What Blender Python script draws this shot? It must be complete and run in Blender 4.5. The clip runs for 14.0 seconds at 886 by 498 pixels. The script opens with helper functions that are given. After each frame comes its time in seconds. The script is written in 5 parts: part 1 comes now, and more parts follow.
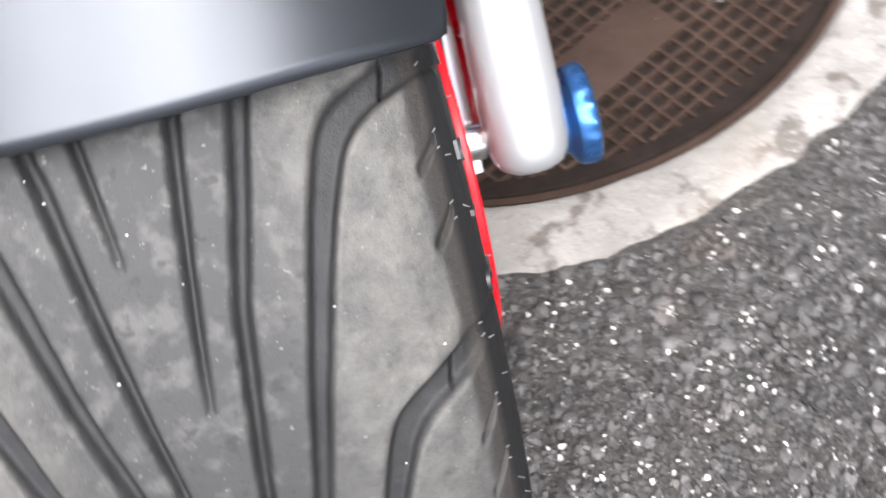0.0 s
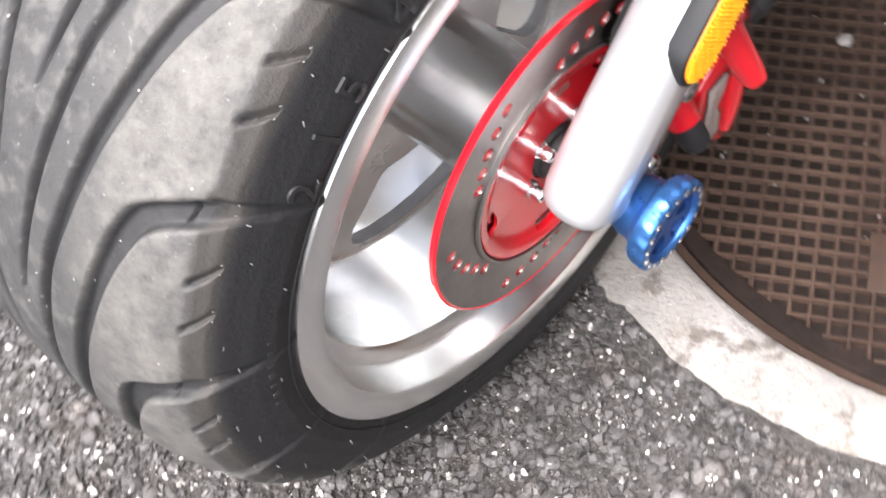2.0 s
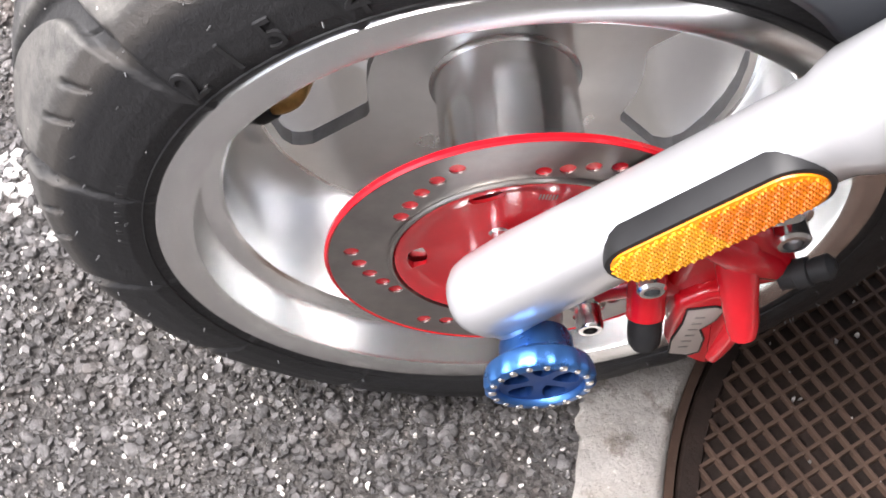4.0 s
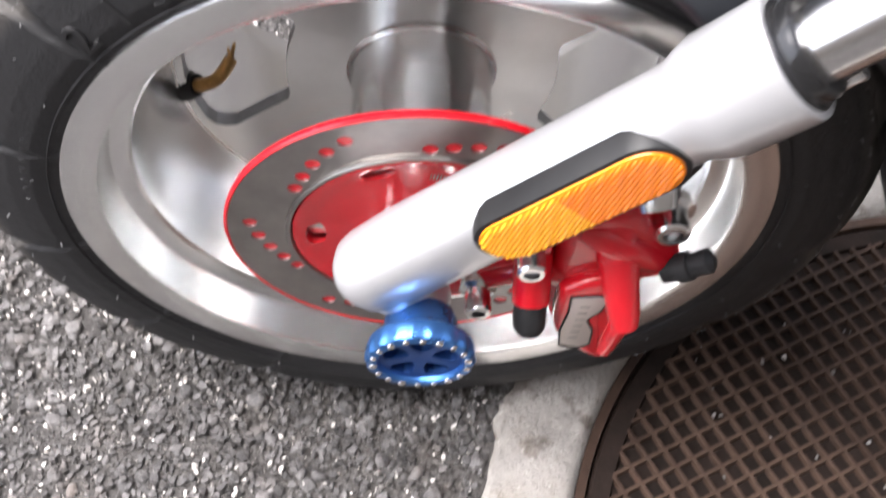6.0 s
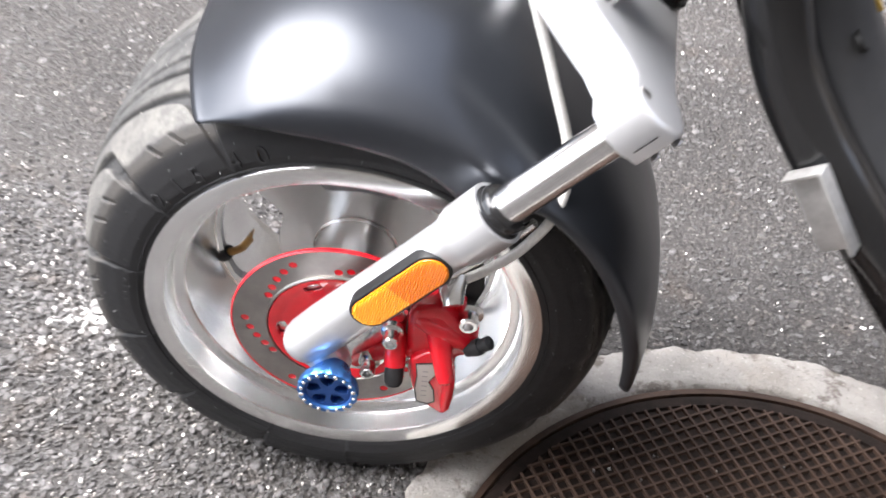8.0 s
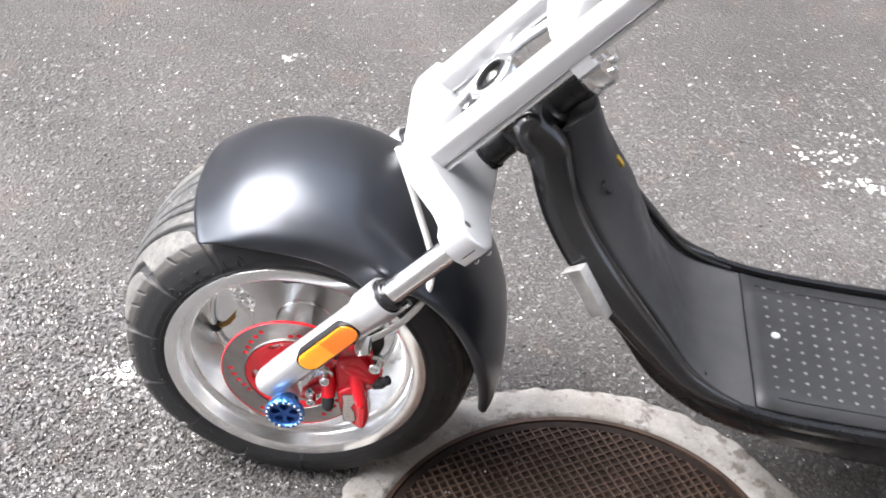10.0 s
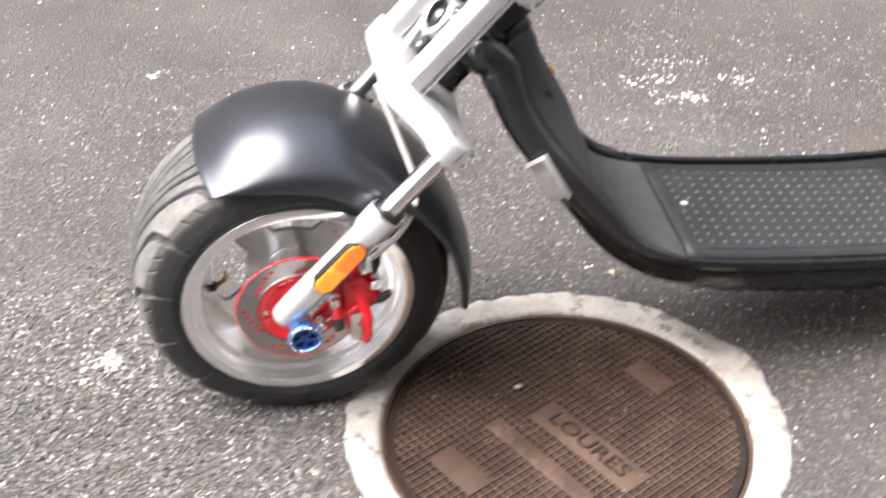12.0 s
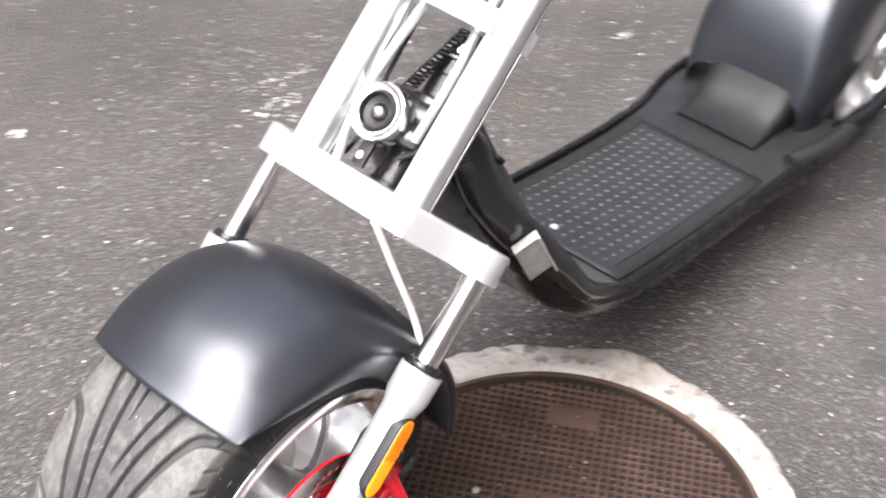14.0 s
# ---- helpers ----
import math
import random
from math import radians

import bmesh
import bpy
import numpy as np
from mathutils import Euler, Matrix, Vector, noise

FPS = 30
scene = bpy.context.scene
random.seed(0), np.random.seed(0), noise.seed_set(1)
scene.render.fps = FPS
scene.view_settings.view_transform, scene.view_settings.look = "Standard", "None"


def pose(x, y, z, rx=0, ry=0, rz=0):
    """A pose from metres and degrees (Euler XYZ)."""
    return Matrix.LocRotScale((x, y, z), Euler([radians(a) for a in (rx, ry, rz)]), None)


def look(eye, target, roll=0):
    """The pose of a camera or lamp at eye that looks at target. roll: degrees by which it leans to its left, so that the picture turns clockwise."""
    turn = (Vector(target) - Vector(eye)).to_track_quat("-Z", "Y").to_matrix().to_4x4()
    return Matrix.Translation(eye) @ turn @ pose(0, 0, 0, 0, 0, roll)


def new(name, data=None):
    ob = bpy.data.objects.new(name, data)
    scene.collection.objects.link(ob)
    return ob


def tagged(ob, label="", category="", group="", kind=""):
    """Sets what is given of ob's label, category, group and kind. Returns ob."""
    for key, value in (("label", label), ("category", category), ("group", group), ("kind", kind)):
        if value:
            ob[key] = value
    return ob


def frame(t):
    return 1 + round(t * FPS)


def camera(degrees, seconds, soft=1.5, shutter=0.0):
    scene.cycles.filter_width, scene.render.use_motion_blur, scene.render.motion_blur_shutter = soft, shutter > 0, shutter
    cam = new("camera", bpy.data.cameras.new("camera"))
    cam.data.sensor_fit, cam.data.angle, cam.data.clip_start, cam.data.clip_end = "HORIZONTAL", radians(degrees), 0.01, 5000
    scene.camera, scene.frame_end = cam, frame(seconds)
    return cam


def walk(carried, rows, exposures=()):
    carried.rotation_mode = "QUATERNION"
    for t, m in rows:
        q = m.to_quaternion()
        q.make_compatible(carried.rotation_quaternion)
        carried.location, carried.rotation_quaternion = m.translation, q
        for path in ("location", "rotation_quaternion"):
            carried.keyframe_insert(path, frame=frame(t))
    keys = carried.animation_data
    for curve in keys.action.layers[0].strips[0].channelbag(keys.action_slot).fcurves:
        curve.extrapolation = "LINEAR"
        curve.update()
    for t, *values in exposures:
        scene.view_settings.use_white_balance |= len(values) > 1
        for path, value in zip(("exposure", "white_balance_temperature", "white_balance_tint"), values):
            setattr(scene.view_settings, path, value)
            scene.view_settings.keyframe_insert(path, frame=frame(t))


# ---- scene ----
cam = camera(36.28, 14.0, 1.6, 0.6)
# seconds, eye, a point looked at, roll
PATH = [
    (0, (-0.3782, -0.1086, 0.7547), (0.1444, -0.1137, -0.0978), -15.60),
    (0.5, (-0.3984, -0.2033, 0.7608), (0.1242, -0.0258, -0.0731), -18.98),
    (1, (-0.4155, -0.2869, 0.7643), (0.0877, -0.0086, -0.0538), -13.81),
    (1.5, (-0.3650, -0.3511, 0.7489), (0.0751, 0.0254, -0.0663), -12.48),
    (2, (-0.3060, -0.4015, 0.7549), (0.0509, 0.0368, -0.0701), -11.10),
    (2.2, (-0.2723, -0.4210, 0.7620), (0.0263, 0.0440, -0.0714), -10.28),
    (2.5, (-0.2459, -0.4667, 0.7648), (-0.0110, 0.0378, -0.0661), -7.61),
    (3, (-0.1925, -0.4731, 0.7663), (0.0021, 0.0444, -0.0670), 1.99),
    (3.2, (-0.1596, -0.4578, 0.7633), (-0.0069, 0.0623, -0.0771), 2.07),
    (5.3, (-0.0699, -0.4658, 0.7363), (-0.0067, 0.0649, -0.1089), 7.84),
    (5.5, (-0.0659, -0.4742, 0.7328), (0.0067, 0.0539, -0.1133), 8.15),
    (6, (-0.0291, -0.4956, 0.7511), (0.0330, 0.0666, -0.0735), 7.04),
    (6.5, (-0.0002, -0.5326, 0.8062), (-0.0000, 0.0901, 0.0238), 4.77),
    (6.8, (0.0236, -0.5579, 0.8348), (0.0024, 0.0940, 0.0768), 2.84),
    (7, (0.0248, -0.6139, 0.8542), (0.0155, 0.0772, 0.1315), 4.28),
    (7.5, (0.0599, -0.7817, 0.9180), (0.0389, -0.0659, 0.2200), 3.62),
    (8, (0.1324, -0.9183, 1.0310), (0.0855, -0.1731, 0.3660), 2.79),
    (8.2, (0.1693, -0.9878, 1.1062), (0.0907, -0.2460, 0.4403), 1.01),
    (8.5, (0.2171, -1.0941, 1.1916), (0.1325, -0.3447, 0.5349), 1.32),
    (9, (0.2562, -1.2182, 1.3107), (0.1731, -0.4512, 0.6746), 3.12),
    (11.3, (0.2230, -1.5593, 1.4494), (0.2737, -0.7541, 0.8586), -2.10),
    (11.5, (0.1755, -1.6038, 1.4473), (0.2744, -0.7952, 0.8673), -0.30),
    (12, (-0.0890, -1.6587, 1.4460), (0.0655, -0.8676, 0.8542), -0.22),
    (12.5, (-0.2667, -1.5621, 1.4070), (-0.0441, -0.8026, 0.7957), 1.92),
    (13, (-0.4289, -1.3357, 1.4110), (-0.0938, -0.6248, 0.7927), 1.54),
    (13.3, (-0.5239, -1.2055, 1.3975), (-0.0829, -0.5497, 0.7847), 3.78),
    (13.5, (-0.5880, -1.0995, 1.3914), (-0.0952, -0.4731, 0.7876), 1.56),
    (14, (-0.7194, -0.8325, 1.3878), (-0.0882, -0.3505, 0.7802), 3.80),
]
EXPOSURES = [(0, 1.12, 6150, 12), (1, 1.34, 6200, 13), (2, 1.68, 6300, 14), (3.2, 1.62, 6350, 15), (5.3, 1.62, 6300, 15), (6.5, 1.74, 6300, 14), (9, 1.94, 6200, 12), (11.3, 1.95, 6350, 13), (12.5, 1.94, 6550, 15), (14, 1.66, 6400, 14)]
SUN_ELEVATION, SUN_ROTATION, SUN_STRENGTH, SUN_WIDTH, SKY_STRENGTH = 61.0, 263.0, 1.5, 56.0, 0.088
LIFT = 1.10
walk(cam, [(t, look(eye, target, roll)) for t, eye, target, roll in PATH], [(t, e + LIFT, k, g) for t, e, k, g in EXPOSURES])

# ---------------------------------------------------------------- world and sun
world = bpy.data.worlds.new("world")
scene.world = world
world.use_nodes = True
wn, wl = world.node_tree.nodes, world.node_tree.links
sky = wn.new("ShaderNodeTexSky")
sky.sky_type = "NISHITA"
sky.sun_disc = False
sky.sun_elevation = radians(SUN_ELEVATION)
sky.sun_rotation = radians(SUN_ROTATION)
sky.air_density, sky.dust_density, sky.ozone_density = 1.0, 3.0, 1.0
haze = wn.new("ShaderNodeHueSaturation")
haze.inputs["Saturation"].default_value = 0.4
wl.new(sky.outputs[0], haze.inputs["Color"])
wl.new(haze.outputs[0], wn["Background"].inputs[0])
wn["Background"].inputs[1].default_value = SKY_STRENGTH
sun = new("sun", bpy.data.lights.new("sun", "SUN"))
sun.data.energy, sun.data.angle, sun.data.color = SUN_STRENGTH, radians(SUN_WIDTH), (1.0, 0.96, 0.90)
_e, _r = radians(SUN_ELEVATION), radians(SUN_ROTATION)
sun.matrix_world = look((0, 0, 0), (-math.sin(_r) * math.cos(_e), -math.cos(_r) * math.cos(_e), -math.sin(_e)))


# ---------------------------------------------------------------- materials
def material(name, base, rough=0.5, metal=0.0, spots=(), bump=(), coat=0.0, rough_var=0.0, rough_scale=30.0, per_piece=0.0,
             spec=0.5, aniso=0.0):
    """A principled material. base: a colour, or two to be mixed by noise. spots: rows of (scale, low, high, colour, amount) laid over
    it by noise. bump: rows of (kind, scale, strength, distance). per_piece: how far pieces differ in brightness."""
    m = bpy.data.materials.new(name)
    m.use_nodes = True
    n, l = m.node_tree.nodes, m.node_tree.links
    b = n["Principled BSDF"]
    b.inputs["Roughness"].default_value = rough
    b.inputs["Metallic"].default_value = metal
    b.inputs["Specular IOR Level"].default_value = spec
    b.inputs["Coat Weight"].default_value = coat
    b.inputs["Coat Roughness"].default_value = 0.08
    b.inputs["Anisotropic"].default_value = aniso
    if aniso:
        turned = n.new("ShaderNodeTangent")
        turned.direction_type, turned.axis = "RADIAL", "Y"
        l.new(turned.outputs[0], b.inputs["Tangent"])
        b.inputs["Anisotropic Rotation"].default_value = 0.25
    co = n.new("ShaderNodeTexCoord").outputs["Object"]

    def noise_at(scale, detail=5.0, roughness=0.6):
        t = n.new("ShaderNodeTexNoise")
        t.inputs["Scale"].default_value, t.inputs["Detail"].default_value = scale, detail
        t.inputs["Roughness"].default_value = roughness
        l.new(co, t.inputs["Vector"])
        return t.outputs["Fac"]

    def ramp(value, low, high, to_low=0.0, to_high=1.0):
        r = n.new("ShaderNodeMapRange")
        r.inputs["From Min"].default_value, r.inputs["From Max"].default_value = low, high
        r.inputs["To Min"].default_value, r.inputs["To Max"].default_value = to_low, to_high
        l.new(value, r.inputs["Value"])
        return r.outputs["Result"]

    def mix(fac, a, c):
        x = n.new("ShaderNodeMix")
        x.data_type = "RGBA"
        for value, socket in ((fac, x.inputs[0]), (a, x.inputs[6]), (c, x.inputs[7])):
            if isinstance(value, (int, float)):
                socket.default_value = value
            elif isinstance(value, tuple):
                socket.default_value = (*value, 1.0)
            else:
                l.new(value, socket)
        return x.outputs[2]

    if isinstance(base[0], tuple):
        colour = mix(ramp(noise_at(base[2]), 0.35, 0.65), base[0], base[1])
    else:
        colour = mix(0.0, base, base)
    for scale, low, high, spot, amount in spots:
        colour = mix(ramp(noise_at(scale), low, high, 0.0, amount), colour, spot)
    if per_piece:
        for source in (n.new("ShaderNodeNewGeometry").outputs["Random Per Island"], n.new("ShaderNodeObjectInfo").outputs["Random"]):
            h = n.new("ShaderNodeHueSaturation")
            l.new(ramp(source, 0.0, 1.0, 1.0 - per_piece, 1.0 + per_piece), h.inputs["Value"])
            l.new(colour, h.inputs["Color"])
            colour = h.outputs["Color"]
    l.new(colour, b.inputs["Base Color"])
    if rough_var:
        l.new(ramp(noise_at(rough_scale), 0.3, 0.7, max(0.02, rough - rough_var), rough + rough_var), b.inputs["Roughness"])
    normal = None
    for kind, scale, strength, distance in bump:
        if kind == "cells":
            t = n.new("ShaderNodeTexVoronoi")
            t.inputs["Scale"].default_value = scale
            l.new(co, t.inputs["Vector"])
            height = t.outputs["Distance"]
        else:
            height = noise_at(scale)
        k = n.new("ShaderNodeBump")
        k.inputs["Strength"].default_value, k.inputs["Distance"].default_value = strength, distance
        l.new(height, k.inputs["Height"])
        if normal:
            l.new(normal, k.inputs["Normal"])
        normal = k.outputs["Normal"]
    if normal:
        l.new(normal, b.inputs["Normal"])
    return m


RUBBER = material("rubber", ((0.012, 0.012, 0.013), (0.022, 0.022, 0.023), 60.0), 0.55, rough_var=0.12, rough_scale=25.0,
                  bump=[("noise", 900.0, 0.15, 0.0004)], spec=0.25)
MOULDED = material("moulded_rubber", ((0.017, 0.017, 0.018), (0.024, 0.024, 0.025), 200.0), 0.36, spec=0.45)
TREAD = material("tyre_rubber", ((0.024, 0.024, 0.025), (0.036, 0.036, 0.036), 60.0), 0.60, bump=[("noise", 90.0, 0.45, 0.0016), ("noise", 350.0, 0.5, 0.0009), ("noise", 1400.0, 0.4, 0.0004)], spec=0.38)


def add_tread_dust(m):
    """Road dust on the worn crown of the tyre: it lies where the rubber stands at its full height, and not in the grooves."""
    n, l = m.node_tree.nodes, m.node_tree.links
    xyz = n.new("ShaderNodeSeparateXYZ")
    l.new(n.new("ShaderNodeTexCoord").outputs["Object"], xyz.inputs[0])

    def calc(kind, a, c):
        k = n.new("ShaderNodeMath")
        k.operation = kind
        for value, socket in ((a, k.inputs[0]), (c, k.inputs[1])):
            if isinstance(value, (int, float)):
                socket.default_value = value
            else:
                l.new(value, socket)
        return k.outputs[0]

    x, y, z = xyz.outputs
    radius = calc("SQRT", calc("ADD", calc("MULTIPLY", x, x), calc("MULTIPLY", z, z)), 0.0)
    yy = calc("MULTIPLY", y, y)
    crown = calc("SUBTRACT", 0.2352, calc("ADD", calc("MULTIPLY", yy, 1.2), calc("MULTIPLY", calc("MULTIPLY", yy, yy), 74.0)))
    worn = n.new("ShaderNodeMapRange")
    worn.inputs["From Min"].default_value, worn.inputs["From Max"].default_value = -0.0042, -0.0008
    l.new(calc("SUBTRACT", radius, crown), worn.inputs["Value"])
    old = n["Principled BSDF"].inputs["Base Color"].links[0].from_socket
    colour = None
    for scale, low, high, dust in ((40.0, 0.30, 0.70, (0.056, 0.055, 0.055)), (90.0, 0.52, 0.66, (0.118, 0.115, 0.108)), (22.0, 0.54, 0.68, (0.054, 0.054, 0.054)), (320.0, 0.66, 0.74, (0.22, 0.24, 0.225)), (700.0, 0.70, 0.78, (0.30, 0.33, 0.31)), (150.0, 0.60, 0.68, (0.030, 0.030, 0.030))):
        t = n.new("ShaderNodeTexNoise")
        t.inputs["Scale"].default_value, t.inputs["Detail"].default_value = scale, 6.0
        l.new(n.new("ShaderNodeTexCoord").outputs["Object"], t.inputs["Vector"])
        r = n.new("ShaderNodeMapRange")
        r.inputs["From Min"].default_value, r.inputs["From Max"].default_value, r.inputs["To Max"].default_value = low, high, 0.7
        l.new(t.outputs["Fac"], r.inputs["Value"])
        k = n.new("ShaderNodeMix")
        k.data_type = "RGBA"
        l.new(r.outputs[0], k.inputs[0])
        k.inputs[6].default_value, k.inputs[7].default_value = (0.048, 0.048, 0.048, 1), (*dust, 1)
        if colour:
            l.new(colour, k.inputs[6])
        colour = k.outputs[2]
    k = n.new("ShaderNodeMix")
    k.data_type = "RGBA"
    l.new(worn.outputs[0], k.inputs[0])
    l.new(old, k.inputs[6])
    l.new(colour, k.inputs[7])
    ragged = n.new("ShaderNodeTexNoise")
    ragged.inputs["Scale"].default_value, ragged.inputs["Detail"].default_value, ragged.inputs["Roughness"].default_value = 75.0, 5.0, 0.65
    l.new(n.new("ShaderNodeTexCoord").outputs["Object"], ragged.inputs["Vector"])
    out = calc("ADD", calc("SQRT", yy, 0.0), calc("MULTIPLY", calc("SUBTRACT", ragged.outputs["Fac"], 0.5), 0.016))
    for low, high, tone in ((0.030, 0.062, None), (0.0882, 0.0925, (0.052, 0.048, 0.044)), (0.0955, 0.0985, (0.016, 0.016, 0.017))):
        shade = n.new("ShaderNodeMapRange")
        shade.inputs["From Min"].default_value, shade.inputs["From Max"].default_value = low, high
        l.new(out if 0.08 < low < 0.09 else calc("SQRT", yy, 0.0), shade.inputs["Value"])
        x = n.new("ShaderNodeMix")
        x.data_type = "RGBA"
        if tone:
            l.new(shade.outputs[0], x.inputs[0])
            l.new(k.outputs[2], x.inputs[6])
            x.inputs[7].default_value = (*tone, 1)
        else:
            t = n.new("ShaderNodeTexNoise")
            t.inputs["Scale"].default_value, t.inputs["Detail"].default_value, t.inputs["Roughness"].default_value = 60.0, 8.0, 0.75
            l.new(n.new("ShaderNodeTexCoord").outputs["Object"], t.inputs["Vector"])
            patch = n.new("ShaderNodeMapRange")
            patch.inputs["From Min"].default_value, patch.inputs["From Max"].default_value = 0.30, 0.72
            l.new(t.outputs["Fac"], patch.inputs["Value"])
            l.new(calc("MULTIPLY", calc("MULTIPLY", calc("MULTIPLY", calc("ADD", shade.outputs[0], 0.05), worn.outputs[0]), patch.outputs[0]), 0.68), x.inputs[0])
            l.new(k.outputs[2], x.inputs[6])
            x.inputs[7].default_value = (0.215, 0.205, 0.185, 1)
        k = x
    l.new(k.outputs[2], n["Principled BSDF"].inputs["Base Color"])


add_tread_dust(TREAD)
ALLOY = material("machined_aluminium", ((0.90, 0.905, 0.90), (0.84, 0.845, 0.84), 18.0), 0.24, 1.0, rough_var=0.03, rough_scale=16.0, aniso=0.75)
PLATE_ALLOY = material("machined_plate_aluminium", ((0.88, 0.885, 0.88), (0.79, 0.795, 0.79), 22.0), 0.32, 1.0, rough_var=0.06, rough_scale=40.0, aniso=0.65)
GREY_ALLOY = material("dull_grey_aluminium", ((0.32, 0.32, 0.325), (0.25, 0.25, 0.255), 90.0), 0.55, 0.6, bump=[("noise", 700.0, 0.2, 0.0004)])
CHROME = material("chrome", ((0.88, 0.88, 0.88), (0.82, 0.82, 0.82), 40.0), 0.20, 1.0, rough_var=0.05)
STEEL = material("disc_steel", ((0.42, 0.40, 0.38), (0.32, 0.305, 0.29), 30.0), 0.36, 1.0, rough_var=0.06, bump=[("noise", 800.0, 0.08, 0.0002)], aniso=0.7)
SILVER = material("silver_paint", ((0.66, 0.665, 0.675), (0.60, 0.605, 0.615), 9.0), 0.30, 0.60, coat=0.5, bump=[("noise", 700.0, 0.03, 0.0002)])
RED = material("red_paint", ((0.72, 0.009, 0.020), (0.60, 0.007, 0.016), 30.0), 0.26, 0.0, coat=0.6, bump=[("noise", 300.0, 0.04, 0.0004)])
BLUE = material("blue_anodised", (0.06, 0.18, 0.46), 0.30, 0.8, rough_var=0.06)
SHADED_BLUE = material("blue_anodised_shaded", (0.030, 0.090, 0.30), 0.40, 0.6)
LIT_ORANGE = material("lit_orange_reflector", (1.0, 0.47, 0.012), 0.25, 0.0, coat=0.2)
ORANGE = material("orange_reflector", (0.95, 0.25, 0.002), 0.25, 0.0, coat=0.2)
FENDER = material("satin_black_paint", ((0.034, 0.038, 0.046), (0.040, 0.044, 0.052), 12.0), 0.31, 0.60, rough_var=0.02, spec=1.0,
                  bump=[("noise", 1500.0, 0.05, 0.0002)])
PLASTIC = material("black_plastic", ((0.012, 0.012, 0.0125), (0.018, 0.018, 0.0185), 25.0), 0.43, spec=0.32, rough_var=0.08,
                   bump=[("noise", 900.0, 0.10, 0.0003)])
GLOSS = material("gloss_black", ((0.0055, 0.0055, 0.006), (0.009, 0.009, 0.0095), 15.0), 0.26, rough_var=0.05, spec=0.32)
MAT_GREY = material("grey_footwell_plastic", ((0.020, 0.0205, 0.0215), (0.027, 0.0275, 0.0285), 20.0), 0.44, spec=0.24, rough_var=0.1,
                    bump=[("noise", 1200.0, 0.15, 0.0003)])
LINER = material("grey_leg_shield_plastic", ((0.046, 0.0465, 0.048), (0.058, 0.0585, 0.060), 20.0), 0.46, spec=0.28, rough_var=0.1,
                 bump=[("noise", 1200.0, 0.15, 0.0003)])
SATIN = material("satin_black_roll", ((0.010, 0.010, 0.0105), (0.014, 0.014, 0.0145), 15.0), 0.18, rough_var=0.05, spec=0.6)
HUMP_BLACK = material("dull_black_plastic", ((0.009, 0.009, 0.0095), (0.013, 0.013, 0.0135), 25.0), 0.40, spec=0.18, rough_var=0.08)
ZINC = material("zinc_plated_steel", ((0.56, 0.555, 0.54), (0.42, 0.415, 0.40), 60.0), 0.42, 0.65, rough_var=0.08)
STUD = material("worn_stud", ((0.09, 0.092, 0.093), (0.17, 0.172, 0.172), 300.0), 0.55)
BRASS = material("brass", ((0.45, 0.25, 0.08), (0.30, 0.17, 0.06), 200.0), 0.4, 0.8)
DARK = material("dark_recess", (0.008, 0.008, 0.008), 0.6)
PLATE = material("etched_plate", (0.55, 0.50, 0.46), 0.45, 0.3)
LEAF = material("dry_leaf", ((0.36, 0.31, 0.22), (0.26, 0.21, 0.14), 80.0), 0.7)
YELLOW = material("yellow_plug", (0.65, 0.42, 0.05), 0.5)
ASPHALT = material("asphalt", ((0.038, 0.035, 0.033), (0.056, 0.051, 0.048), 3.0), 0.58,
                   spots=[(260.0, 0.55, 0.66, (0.26, 0.25, 0.245), 0.3), (120.0, 0.57, 0.66, (0.22, 0.20, 0.185), 0.6), (420.0, 0.66, 0.72, (0.55, 0.53, 0.50), 0.2),
                          (1.3, 0.48, 0.72, (0.15, 0.140, 0.130), 0.35), (9.0, 0.50, 0.68, (0.035, 0.032, 0.030), 0.5), (7.0, 0.56, 0.72, (0.085, 0.064, 0.050), 0.5), (330.0, 0.60, 0.68, (0.42, 0.40, 0.37), 0.35)],
                   bump=[("cells", 170.0, 0.8, 0.004), ("noise", 190.0, 1.0, 0.005), ("noise", 520.0, 0.7, 0.0016)])
CHIPS = material("stone_chips", ((0.078, 0.074, 0.073), (0.160, 0.153, 0.150), 90.0), 0.44, per_piece=0.45, spec=0.45,
                 spots=[(300.0, 0.60, 0.70, (0.36, 0.345, 0.33), 0.5), (14.0, 0.52, 0.68, (0.125, 0.098, 0.078), 0.55)], bump=[("noise", 300.0, 0.8, 0.0022), ("noise", 900.0, 0.7, 0.0010)])
PALE = material("pale_stone_chips", ((0.30, 0.285, 0.27), (0.50, 0.48, 0.455), 60.0), 0.45, per_piece=0.6, bump=[("noise", 700.0, 0.4, 0.0006)])
CONCRETE = material("concrete", ((0.255, 0.24, 0.222), (0.40, 0.378, 0.35), 14.0), 0.85,
                    spots=[(30.0, 0.55, 0.62, (0.12, 0.10, 0.085), 0.8), (8.0, 0.50, 0.66, (0.30, 0.26, 0.215), 0.7), (110.0, 0.60, 0.68, (0.16, 0.14, 0.12), 0.7), (220.0, 0.60, 0.70, (0.62, 0.59, 0.54), 0.5), (420.0, 0.62, 0.70, (0.10, 0.09, 0.08), 0.6)],
                    bump=[("noise", 60.0, 0.3, 0.004), ("noise", 260.0, 0.8, 0.0022), ("noise", 1100.0, 0.6, 0.0008)])
